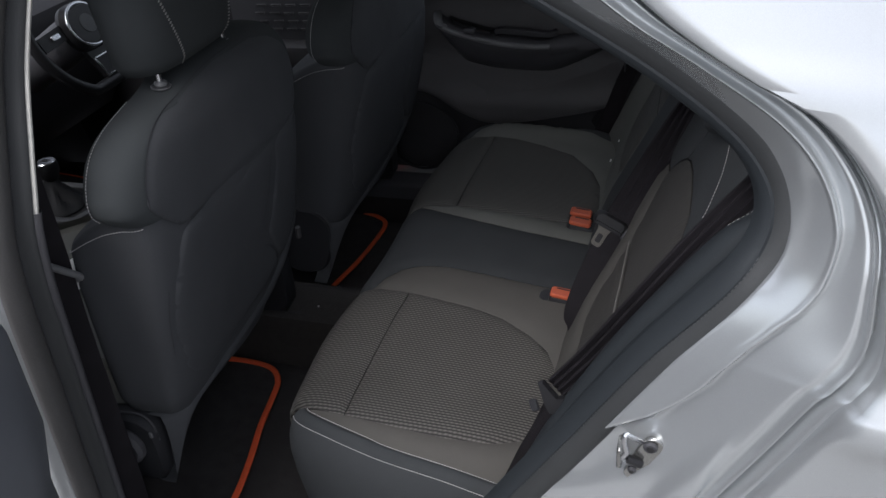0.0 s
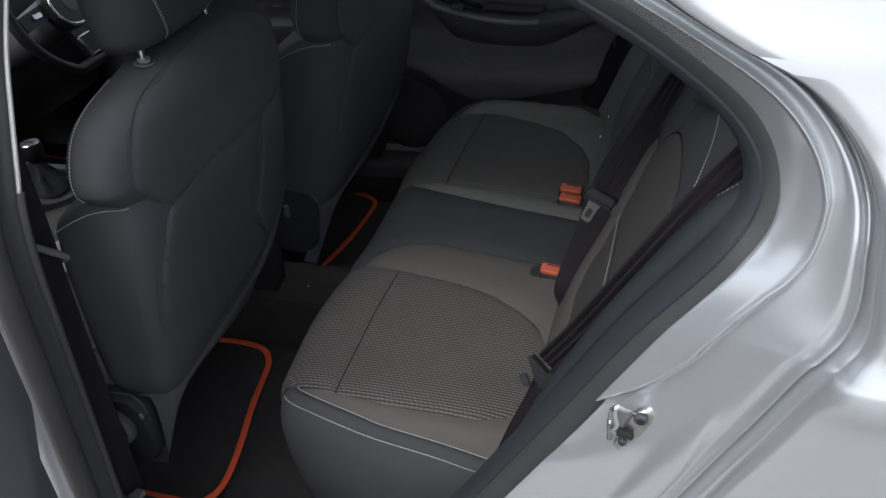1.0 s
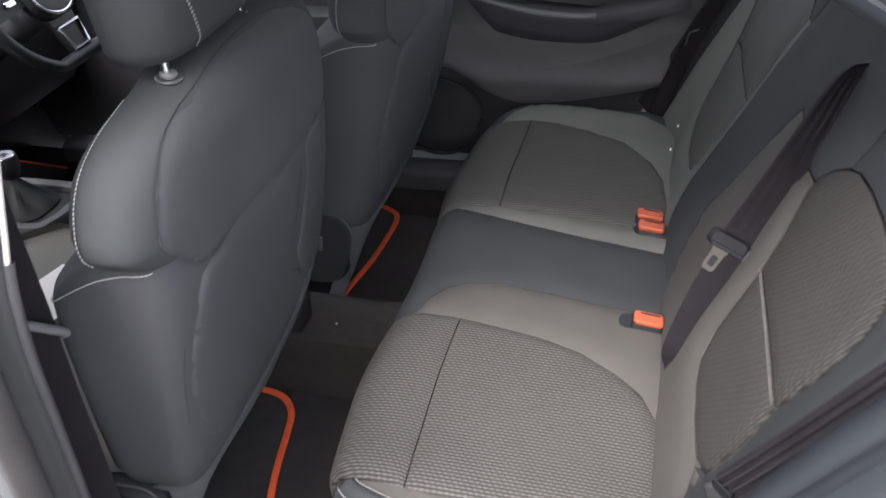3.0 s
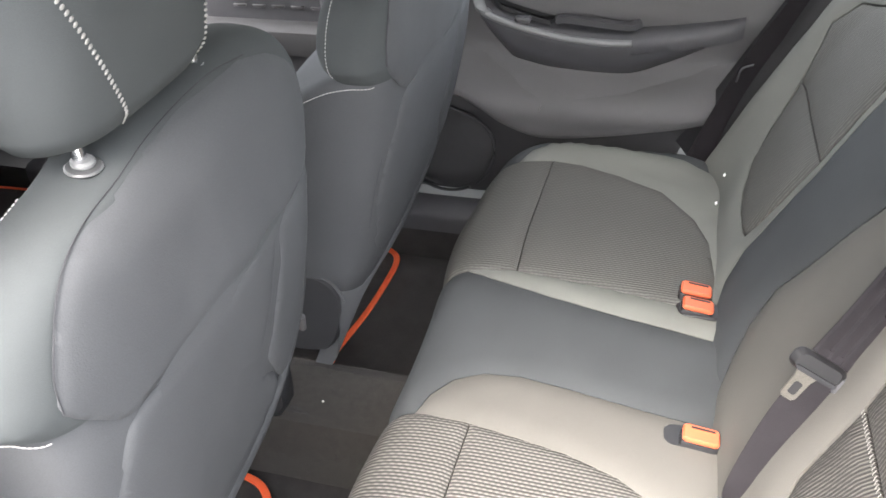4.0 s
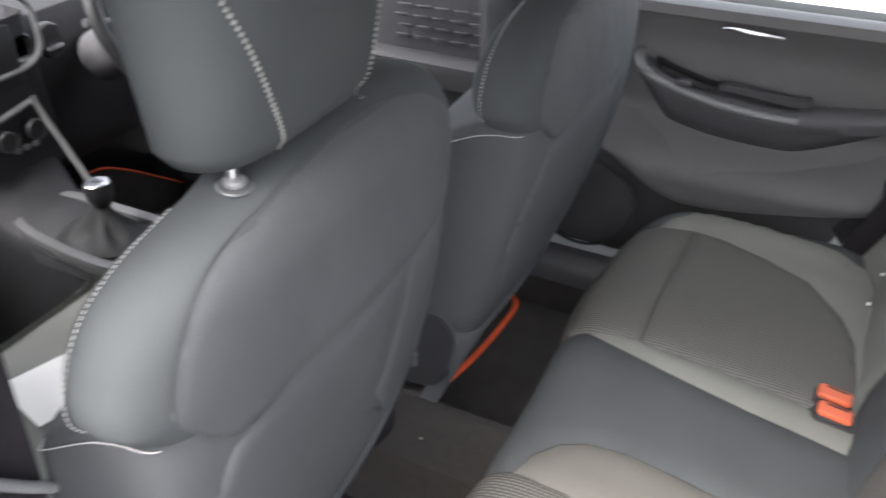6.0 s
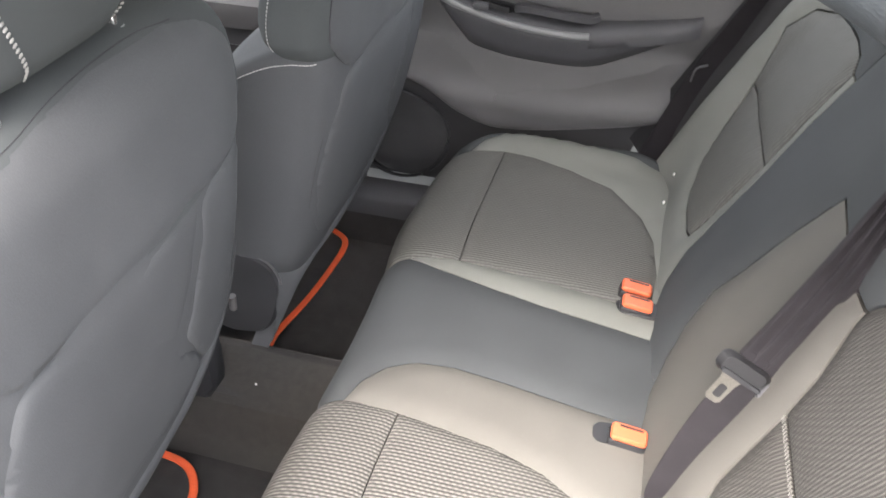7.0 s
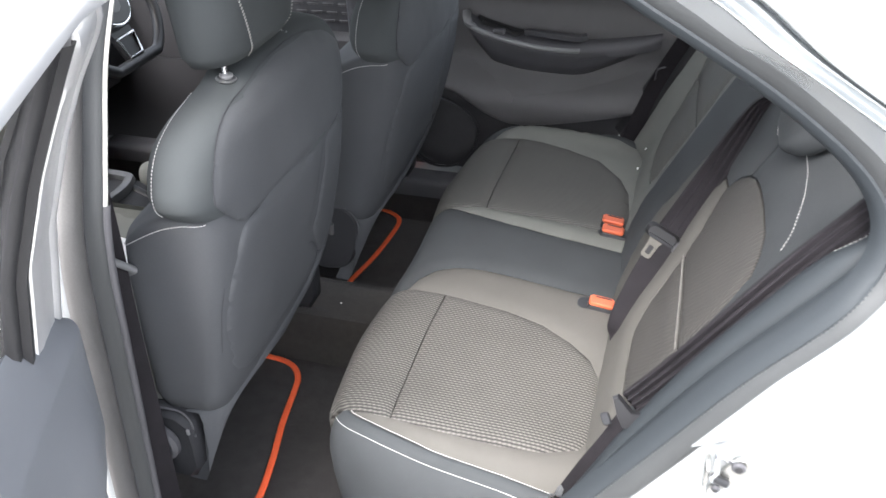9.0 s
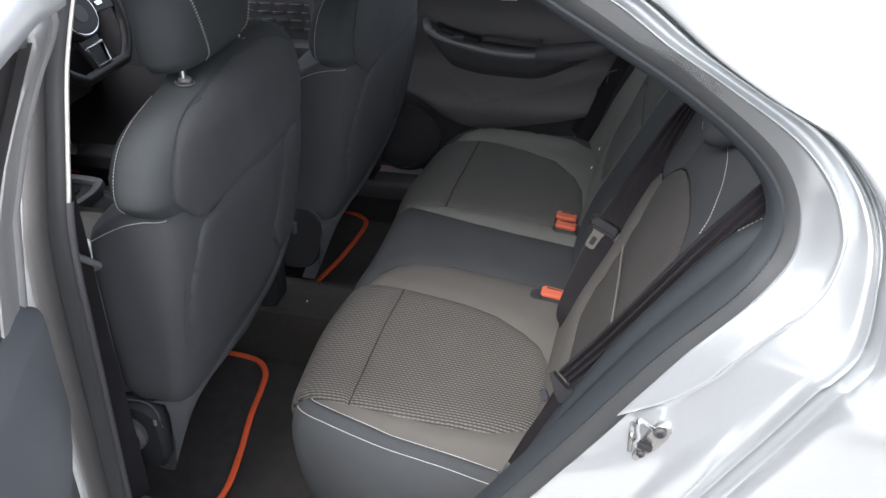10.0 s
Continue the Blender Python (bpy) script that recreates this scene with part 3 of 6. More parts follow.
part("latch_bar", tube([Vector((0.104, -0.130, 0.887)), Vector((0.122, -0.123, 0.873))], 0.0058), BLACK, striker, "dark roller")

# ---------------------------------------------------------------- open rear door
ANG = radians(66)
DD = Vector((math.cos(ANG), -math.sin(ANG), 0))
DN = Vector((math.sin(ANG), math.cos(ANG), 0))          # towards the cabin


def door_at(k, z, h=0.0):
    """A place on the open door: k along it from the hinge side, h out of its inner face."""
    ex = np.interp(z, [0.4, 0.6, 1.03, 1.2, 1.3, 1.35, 1.4, 1.45, 1.5], [-0.80, -0.775, -0.70, -0.650, -0.613, -0.589, -0.560, -0.520, -0.475])
    ey = np.interp(z, [0.4, 1.03, 1.2, 1.3, 1.35, 1.4, 1.45, 1.5], [-0.215, -0.215, -0.212, -0.192, -0.182, -0.178, -0.190, -0.205])
    return Vector((ex, ey, z)) + DD * k + DN * h


door = thing("rear_door", (-0.72, -0.2, 0.3), "open silver rear door with grey inner trim", "car door")
rows = []
for k in (0.0, 0.006, 0.014, 0.024, 0.036, 0.05, 0.07, 0.1, *np.linspace(0.13, 0.9, 19)):
    r = []
    for z, h in ((0.36, -0.05), (0.38, 0.0), (0.5, 0.02), (0.62, 0.028), (0.74, 0.022), (0.80, 0.03), (0.86, 0.038), (0.94, 0.034), (1.0, 0.032), (1.03, 0.030), (1.038, 0.027), (-0.3, -0.008), (-0.02, -0.035), (0.0, -0.048), (0.0, -0.065)):
        crown = 1.05 + 0.122 * (1 - math.exp(-k / 0.045))
        z = crown + z if -0.1 < z <= 0 else ((1.038 + crown) / 2 if z < 0 else z)
        r.append(door_at(k, z, h - 0.02 * math.exp(-k / 0.012) + (0.02 * math.exp(-((k - 0.12) / 0.06) ** 2) if z < 0.98 else 0)))
    rows.append(r)
part("trim_panel", loft(rows, closed=False), DOOR_DARK, door, "dark blue-grey grained inner trim panel")
rows = [[door_at(k, z, -0.055) for z in np.linspace(0.36, 1.03, 8)] for k in np.linspace(-0.01, 0.9, 8)]
part("outer_skin", loft(rows, closed=False), SILVER, door)
part("door_pull", tube(spline([door_at(0.235, 0.84, 0.02), door_at(0.245, 0.87, 0.045), door_at(0.255, 0.905, 0.052), door_at(0.275, 0.93, 0.05), door_at(0.315, 0.935, 0.02)], 6), 0.008), CHROME, door, "chrome inner door handle")
part("pull_cup", tube(spline([door_at(0.15, 0.72, 0.03), door_at(0.18, 0.765, 0.046), door_at(0.205, 0.80, 0.046), door_at(0.23, 0.825, 0.03)], 6), 0.009), SATIN_GREY, door, "satin grey pull cup edge")
rows = []
for f in np.linspace(0, 1, 44):
    row = []
    for k, h in ((0.0, -0.06), (-0.004, -0.02), (0.0, -0.004), (0.008, 0.003), (0.018, 0.005), (0.026, 0.004), (0.032, -0.002), (0.040, 0.003), (0.095, 0.006), (0.112, 0.005), (0.118, -0.003), (0.12, -0.02)):
        top = 1.432 + 0.03 * (1 - math.exp(-(k + 0.004) / 0.014))
        z = 1.03 + (top - 1.03) * f
        turn = max(0.0, (z - top + 0.035) / 0.035)
        row.append(door_at(k, z, h - 0.022 * turn ** 2.5 + 0.004 * math.exp(-((z - top + 0.05) / 0.03) ** 2)))
    rows.append(row)
part("window_frame", loft(rows, closed=False), SILVER_DULL, door, "silver painted window frame")
rows = []
for k, size in ((-0.0105, 0.25), (-0.0095, 0.55), (-0.007, 0.8), (-0.003, 0.95), *((float(q), 1.0) for q in np.linspace(0.004, 0.75, 32))):
    drop = 0.22 * max(0, k - 0.35) ** 1.6
    rise = 0.012 * min(1.0, max(0.0, k / 0.1))
    rows.append([door_at(k, 1.45, 0.4 * (1 - size) * -0.04 + h) + Vector((0, 0, 0.014 + (dz - 0.014) * size - drop + rise)) for dz, h in ((-0.010, -0.04), (-0.013, -0.004), (-0.009, 0.003), (0.0, 0.005), (0.012, 0.002), (0.028, -0.010), (0.040, -0.028), (0.042, -0.06))])
part("window_frame", loft(rows, closed=False), SILVER_DULL, door)
rows = []
for z in np.linspace(1.08, 1.44, 20):
    rows.append([door_at(k, z, h) for k, h in ((0.114, -0.006), (0.119, 0.004), (0.130, 0.005), (0.134, -0.004), (0.141, -0.004), (0.148, -0.010), (0.150, -0.018))])
part("window_seal", loft(rows, closed=False), BLACK, door, "black rubber window seal")
rows = []
for k in np.linspace(0.12, 0.72, 20):
    drop = 0.22 * max(0, k - 0.35) ** 1.6
    rows.append([door_at(k, 1.462 - drop, h - 0.012) + Vector((0, 0, dz)) for dz, h in ((0.014, 0.002), (0.006, 0.004), (-0.006, -0.004), (-0.016, -0.012), (-0.016, -0.02))])
part("window_seal", loft(rows, closed=False), RUBBER, door)
pane = part("window_pane", loft([[door_at(k, z, -0.016) for z in np.linspace(1.06, 1.44 - 0.22 * max(0, k - 0.35) ** 1.6, 6)] for k in np.linspace(0.147, 0.72, 8)] , closed=False), glass, door, "clear window glass")
pane.visible_shadow = False


# ---------------------------------------------------------------- rear bench: cushion
PROFILE = spline([(0.0, 0.575, 0), (-0.03, 0.598, 0), (-0.08, 0.607, 0), (-0.2, 0.612, 0), (-0.34, 0.615, 0), (-0.44, 0.615, 0), (-0.49, 0.609, 0), (-0.522, 0.592, 0), (-0.542, 0.56, 0), (-0.545, 0.52, 0),
                  (-0.535, 0.44, 0), (-0.515, 0.35, 0), (-0.50, 0.275, 0)], 8)
P_LEN = [0.0]
for a, b in zip(PROFILE, PROFILE[1:]):
    P_LEN.append(P_LEN[-1] + (b - a).length)
P_X, P_Z = [p.x for p in PROFILE], [p.y for p in PROFILE]


def s_of(x):
    """Arc length on the cushion that lies over x."""
    return float(np.interp(-x, [-v for v in P_X[:66]], P_LEN[:66]))


def cushion(y, s):
    x, z = float(np.interp(s, P_LEN, P_X)), float(np.interp(s, P_LEN, P_Z))
    e = y if y < CY else 2 * CY - y
    q = max(0.0, (0.10 - e) / 0.10)
    top = min(1.0, max(0.0, (z - 0.4) / 0.2))
    z -= 0.055 * q * q * top * (1.0 if y < CY else 0.25)
    if y > CY:
        z += 0.030 * math.exp(-((e - 0.035) / 0.045) ** 2) * top * min(1, max(0, (-x - 0.03) / 0.1))
    nose = min(1, max(0, (-x - 0.36) / 0.15))
    x += 0.085 * q * q * nose
    r_ = max(0.0, (0.24 - e) / 0.24)
    x += (0.030 * r_ * r_ - 0.016 * math.exp(-((e - 0.34) / 0.13) ** 2)) * nose
    z += 0.004 * math.exp(-((e - 0.14) / 0.06) ** 2) * top
    z -= 0.006 * math.exp(-((e - 0.645) / 0.11) ** 2) * top
    z += 0.0018 * noise.noise(Vector((x * 7, y * 7, 3.1))) * top + 0.0005 * noise.noise(Vector((x * 22, y * 22, 8.0))) * top
    return Vector((x, y, z))


def plan(pts, mirror=False):
    out = [((2 * CY - y) if mirror else y, s_of(x)) for y, x in pts]
    return out[::-1] if mirror else out


bench = thing("rear_bench", (-0.3, CY, 0.27), "rear bench in ribbed, taupe and dark blue-grey cloth", "car seat")
base = part("cushion_core", loft([[cushion(y, s) - Vector((-0.012 if s > 0.5 else 0, 0, 0.012)) for y in np.linspace(0.115, 2 * CY - 0.05, 60)] for s in np.linspace(0.01, P_LEN[-1], 36)], closed=False), SEAM, bench)

STRIPE = [(0.480, -0.495), (0.473, -0.416), (0.450, -0.269), (0.426, -0.193), (0.388, -0.130), (0.349, -0.086), (0.30, -0.062), (0.227, -0.052), (0.165, -0.054), (0.121, -0.075), (0.098, -0.132), (0.091, -0.208), (0.096, -0.311), (0.103, -0.40), (0.106, -0.48)]
S_END = P_LEN[-1] - 0.02
S_TIP = s_of(-0.495)
CREASE = -0.408
STRIPE_R = [(0.828, -0.495), (0.838, -0.416), (0.826, -0.281), (0.816, -0.21), (0.806, -0.135), (0.805, -0.09), (0.83, -0.07), (0.90, -0.066), (0.997, -0.077), (1.066, -0.105), (1.145, -0.172), (1.185, -0.26), (1.203, -0.34), (1.208, -0.416), (1.204, -0.48)]
EDGE_L = [(0.104, -0.487), (0.096, -0.478), (0.081, -0.43), (0.066, -0.35), (0.056, -0.30), (0.045, -0.19), (0.036, -0.11), (0.034, -0.012)]
EDGE_R = [(1.196, -0.49), (1.235, -0.478), (1.265, -0.44), (1.278, -0.36), (1.275, -0.26), (1.255, -0.17), (1.235, -0.10), (1.22, -0.012)]
STRIP_L = [(0.540, -0.012), (0.545, -0.065), (0.558, -0.169), (0.574, -0.271), (0.584, -0.356), (0.578, -0.415), (0.556, -0.455), (0.520, -0.483)]
STRIP_R = [(0.732, -0.012), (0.738, -0.083), (0.755, -0.214), (0.781, -0.342), (0.806, -0.44), (0.822, -0.482)]
sc = s_of(CREASE - 0.0018)
for stripe, edge, strip, flip in ((STRIPE, EDGE_L, STRIP_L, False), (STRIPE_R, EDGE_R, STRIP_R, True)):
    fix = (lambda p: p[::-1]) if flip else (lambda p: p)
    inner_y, outer_y = stripe[1][0], stripe[-2][0]
    # the ribbed seat panel in two pieces, split by the cross seam
    rear = [(inner_y, CREASE)] + [p for p in stripe[2:-2] if p[1] > CREASE] + [(outer_y, CREASE)]
    part("ribbed_panel", panel_bm(fix(plan(rear)), cushion, 0.004, step=0.010, soft=0.010), RIB_FAR_LIT if flip else RIB, bench, "ribbed dark and taupe striped cloth", sharp=60)
    o0, i0 = stripe[-1][0], stripe[0][0]
    t = -1 if flip else 1
    front = [(inner_y, sc), (outer_y, sc), (o0, s_of(-0.48)), (o0 + 0.006 * t, S_TIP + 0.03), (o0 + 0.016 * t, S_TIP + 0.08), (o0 + 0.03 * t, S_END), (i0, S_END), (i0, S_TIP)]
    part("ribbed_panel", panel_bm(fix(front), cushion, 0.004, step=0.010, soft=0.010), RIB_FAR_LIT if flip else RIB, bench, sharp=60)
    # plain border round it
    border = plan(stripe[:-1] + edge + strip)
    part("border_panel", panel_bm(fix(border), cushion, 0.006, step=0.018), SAGE_LIT if flip else TAUPE, bench, "plain grey-green cloth border, lightened for window light" if flip else "plain taupe cloth border", sharp=60)
    rim = plan(edge)
    my = (lambda y: 2 * CY - y) if flip else (lambda y: y)
    side = rim + [(my(y), s) for y, s in ((-0.002 if flip else 0.004, s_of(-0.012)), (-0.002 if flip else 0.004, s_of(-0.3)), (0.004, s_of(-0.42)), (0.018, S_TIP), (0.04, S_TIP + 0.06), (0.06, S_END))] + [(o0 + 0.028 * t, S_END), (o0 + 0.014 * t, S_TIP + 0.08), (o0 + 0.004 * t, S_TIP + 0.03), (o0, S_TIP)]
    if flip:
        part("side_panel", panel_bm(fix(side), cushion, 0.003, step=0.018), NAVY, bench, sharp=60)
    if not flip:
        way = spline([(-0.012, 0.034, 0), (-0.11, 0.036, 0), (-0.19, 0.045, 0), (-0.30, 0.056, 0), (-0.37, 0.068, 0), (-0.43, 0.081, 0), (-0.47, 0.093, 0), (-0.487, 0.106, 0), (-0.495, 0.128, 0), (-0.497, 0.17, 0)], 6)
        grid = []
        for i, p in enumerate(way):
            d = along(way, i)
            n = Vector((d.y, -d.x, 0)) * -1
            n = n if n.y < 0.3 and n.x < 0.3 else -n
            top_z = cushion(p.y, s_of(p.x)).z + 0.003 - 0.03 * min(1, max(0, (p.y - 0.104) / 0.02)) * (1 if p.x < -0.45 else 0)
            grid.append([Vector((p.x, p.y, top_z)) + n * a + Vector((0, 0, b)) for a, b in ((-0.006, -0.014), (0.0, 0.0), (0.009, 0.0), (0.018, -0.006), (0.026, -0.017), (0.031, -0.030), (0.0335, -0.036), (0.039, -0.055), (0.043, -0.09), (0.042, -0.15), (0.036, -0.22), (0.022, -0.31))])
        side = part("side_body", loft(grid, closed=False), NAVY, bench, "smooth dark blue-grey rounded cushion side", sharp=70)
        stitches("stitching", [row[3].lerp(row[4], 0.6) + Vector((-0.0002, -0.0008, 0.0008)) for row in grid[2:50]], SOFT_THREAD, side, 0.0045, 0.0006, 0.0008, 0.0)
        stitches("stitching", spline([cushion(y - 0.001, s) + Vector((0, 0, 0.0035)) for y, s in rim], 6), SOFT_THREAD, bench, 0.0045, 0.0006, 0.0008, 0.0003)
left_edge = plan([(0.542, -0.012), (0.547, -0.065), (0.560, -0.169), (0.576, -0.271), (0.586, -0.356), (0.580, -0.415), (0.558, -0.457), (0.522, -0.485)])
right_edge = plan([(0.730, -0.012), (0.736, -0.083), (0.753, -0.214), (0.779, -0.342), (0.804, -0.44), (0.820, -0.484)])
middle = left_edge[::-1] + right_edge + [(0.826, S_TIP), (0.826, S_END), (0.482, S_END), (0.482, S_TIP)]
part("middle_panel", panel_bm(middle[::-1], cushion, 0.006, step=0.02), NAVY, bench, "plain dark blue-grey middle seat panel", sharp=60)


# ---------------------------------------------------------------- rear bench: backrest
REC = radians(27)
B0 = Vector((-0.05, 0, 0.62))
BD = Vector((math.sin(REC), 0, math.cos(REC)))
BN = Vector((-math.cos(REC), 0, math.sin(REC)))


def back(s, y, off=0.0):
    e = y if y < CY else 2 * CY - y
    o = off + 0.012 * math.sin(min(1, max(0, (s + 0.05) / 0.65)) * math.pi)
    o += 0.045 * max(0.0, (0.13 - e) / 0.13) ** 1.5
    o -= 0.05 * max(0.0, (s - 0.5) / 0.12) ** 2
    o -= 0.03 * max(0.0, (0.03 - e) / 0.03) ** 2
    o += 0.004 * noise.noise(Vector((s * 7, y * 7, 5.2))) + 0.0012 * noise.noise(Vector((s * 24, y * 24, 1.0)))
    return B0 + BD * s + BN * o + Vector((0, y, 0))


backrest = part("backrest_core", loft([[back(s, y, -0.012) for y in np.linspace(0.02, 2 * CY - 0.02, 50)] for s in np.linspace(-0.06, 0.64, 26)], closed=False), NAVY, bench)
TOP = 0.635
low_l = [(0.252, 0.130), (0.20, 0.118), (0.114, 0.128), (0.090, 0.16), (0.085, 0.24), (0.088, 0.30), (0.103, 0.338), (0.142, 0.364), (0.195, 0.380), (0.249, 0.392)]
high_l = [(0.257, 0.130), (0.253, 0.393), (0.30, 0.408), (0.340, 0.430), (0.360, 0.445), (0.372, 0.450), (0.388, 0.446), (0.408, 0.432), (0.428, 0.408), (0.440, 0.380), (0.446, 0.335), (0.449, 0.271), (0.447, 0.210), (0.436, 0.168), (0.418, 0.140), (0.39, 0.126), (0.34, 0.118)]
part("back_panel", panel_bm(low_l, back, 0.004, step=0.016), RIB_SHADED, bench, "ribbed backrest cloth", sharp=60)
part("back_panel", panel_bm(high_l[::-1], back, 0.004, step=0.016), RIB_SHADED, bench, sharp=60)
def ladder(path, gap, width, r):
    """A seam's row of short cross stitches on the backrest."""
    bm = bmesh.new()
    left = 0.0
    for i in range(len(path) - 1):
        left -= (path[i + 1] - path[i]).length
        if left <= 0:
            left += gap
            u = along(path, i).cross(BN).normalized() * width / 2
            d = along(path, i) * width * 0.2
            tube([path[i] - u - d, path[i] + BN * 0.0006, path[i] + u + d], r, 5, bm)
    return bm


rungs = [back(0.2545 - 0.003 * (y - 0.13) / 0.24, y, 0.0022) for y in np.linspace(0.135, 0.390, 50)]
part("stitching", ladder(spline(rungs, 4), 0.0055, 0.006, 0.0005), THREAD_DIM, bench)
part("edge_strip", panel_bm([(0.088, 0.148), (0.105, 0.119), (0.19, 0.109), (0.30, 0.105), (0.392, 0.103), (0.394, 0.085), (0.30, 0.088), (0.19, 0.090), (0.085, 0.100), (0.07, 0.125)], lambda a, b: back(a, b, 0.002), 0.005, step=0.014), TAUPE, bench, "taupe edging below the ribbed panel", sharp=60)
# taupe strip beside the ribbed panel
strip = [(-0.05, 0.10), (0.05, 0.10), (0.086, 0.157), (0.081, 0.24), (0.084, 0.302), (0.100, 0.341), (0.140, 0.368), (0.193, 0.384), (0.250, 0.396), (0.30, 0.412), (0.339, 0.434), (0.359, 0.449), (0.371, 0.455), (0.366, 0.50), (0.366, 0.58), (0.377, 0.66), (0.30, 0.682), (0.20, 0.70), (0.129, 0.715), (0.06, 0.70), (0.01, 0.665), (-0.05, 0.60)]
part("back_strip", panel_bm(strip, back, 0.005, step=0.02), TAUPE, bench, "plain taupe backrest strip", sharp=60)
mid_b = [(-0.05, 0.603), (0.01, 0.669), (0.06, 0.704), (0.129, 0.719), (0.20, 0.704), (0.30, 0.686), (0.381, 0.663), (0.370, 0.58), (0.370, 0.50), (0.375, 0.456), (0.390, 0.450), (0.411, 0.435), (0.432, 0.410), (0.50, 0.425), (TOP, 0.43), (TOP, 0.90), (0.43, 0.90), (0.388, 0.898), (0.25, 0.892), (0.06, 0.893), (0.0, 0.87), (-0.05, 0.80)]
part("back_middle", panel_bm(mid_b, back, 0.005, step=0.024), NAVY, bench, "plain dark blue-grey middle backrest", sharp=60)
out_l = [(-0.05, 0.02), (-0.05, 0.097), (0.052, 0.097), (0.086, 0.152), (0.112, 0.122), (0.20, 0.112), (0.254, 0.124), (0.34, 0.112), (0.392, 0.121), (0.421, 0.136), (0.439, 0.165), (0.451, 0.209), (0.453, 0.271), (0.450, 0.336), (0.444, 0.381), (0.433, 0.405), (0.50, 0.421), (TOP, 0.426), (TOP, 0.02), (0.45, 0.02), (0.3, 0.015)]
part("back_bolster", panel_bm(out_l, back, 0.005, step=0.02), NAVY, bench, "smooth dark blue-grey side bolster", sharp=60)
stitches("stitching", spline([back(s, y, 0.006) for s, y in ((0.543, 0.315), (0.541, 0.275), (0.538, 0.24), (0.530, 0.20), (0.518, 0.165), (0.504, 0.135), (0.487, 0.11))], 8), THREAD, bench, 0.004, 0.0022, 0.00055, 0.0002, normal=BN)

rp_low = [(0.062, 0.940), (0.054, 0.96), (0.053, 1.02), (0.061, 1.07), (0.09, 1.13), (0.125, 1.155), (0.169, 1.175), (0.248, 1.195), (0.250, 0.914), (0.15, 0.918)]
rp_high = [(0.254, 0.914), (0.252, 1.198), (0.354, 1.235), (0.41, 1.21), (0.438, 1.15), (0.450, 1.07), (0.453, 1.0), (0.449, 0.958), (0.430, 0.925), (0.405, 0.922), (0.354, 0.918)]
part("back_border", panel_bm([(-0.05, 0.803), (0.0, 0.873), (0.06, 0.896), (0.25, 0.895), (0.388, 0.901), (0.43, 0.903), (0.432, 0.921), (0.405, 0.918), (0.354, 0.914), (0.252, 0.910), (0.15, 0.914), (0.058, 0.935), (0.050, 0.96), (0.049, 1.02), (0.057, 1.072), (0.087, 1.134), (0.123, 1.159), (0.168, 1.179), (0.25, 1.202), (0.354, 1.239), (0.413, 1.213), (0.442, 1.152), (0.50, 1.18), (TOP, 1.30), (-0.05, 1.31)], back, 0.005, step=0.02), SAGE_LIT, bench, "plain cloth backrest border, lightened for window light", sharp=60)
part("back_panel", panel_bm(rp_low, back, 0.006, step=0.018), RIB_FAR_LIT, bench, sharp=60)
part("back_panel", panel_bm(rp_high, back, 0.006, step=0.018), RIB_FAR_LIT, bench, sharp=60)
part("back_wing", panel_bm([(0.434, 0.903), (TOP, 0.903), (TOP, 1.296), (0.503, 1.178), (0.445, 1.150), (0.454, 1.07), (0.457, 1.0), (0.453, 0.956), (0.435, 0.924)], back, 0.005, step=0.022), NAVY, bench, sharp=60)


# rear headrest that sits low on the backrest
hr = []
for s, y0, y1, d, o in ((0.524, 0.33, 0.365, 0.006, 0.034), (0.528, 0.313, 0.381, 0.011, 0.034), (0.538, 0.293, 0.399, 0.017, 0.033), (0.554, 0.273, 0.427, 0.022, 0.031), (0.577, 0.259, 0.453, 0.026, 0.028), (0.612, 0.249, 0.477, 0.03, 0.023), (0.652, 0.245, 0.493, 0.032, 0.016), (0.692, 0.247, 0.497, 0.032, 0.008), (0.722, 0.257, 0.489, 0.026, 0.0), (0.737, 0.285, 0.465, 0.012, -0.004)):
    c = B0 + BD * s + BN * (o - 0.008) + Vector((0, (y0 + y1) / 2, 0))
    hr.append([c + Vector((0, 1, 0)) * a + BN * b for a, b in rounded(y1 - y0, 2 * d, d * 0.92, 7)])
rear_hr = thing("rear_headrest", B0 + BD * 0.53 + Vector((0, 0.33, 0)), "low dark blue-grey rear headrest on the bench back", "headrest")
pad = part("pad", loft(hr), NAVY, rear_hr, sharp=80)
stitches("stitching", spline([B0 + BD * s + BN * (o - 0.0095) + Vector((0, y, 0)) for s, y, o in ((0.528, 0.357, 0.0455), (0.534, 0.373, 0.0485), (0.546, 0.395, 0.051), (0.564, 0.42, 0.053), (0.587, 0.44, 0.054), (0.612, 0.453, 0.053), (0.642, 0.463, 0.05))], 6), THREAD, pad, 0.004, 0.0006, 0.0006, 0.0006, normal=BN)

# isofix tags and tongue of trim at the bight
for y, s in ((0.422, 0.033), (1.187, 0.018), (1.118, -0.01)):
    tag = thing("isofix_tag", B0 + BD * s + BN * 0.012 + Vector((0, y, 0)), "small white isofix tag in the seat crease", "tag", "isofix tags")
    m = Matrix.Translation(tag.location) @ BN.to_track_quat('Z', 'Y').to_matrix().to_4x4()
    part("plate", slab(rounded(0.008, 0.006, 0.002), m, 0.003, 0.001), PAPER, tag)

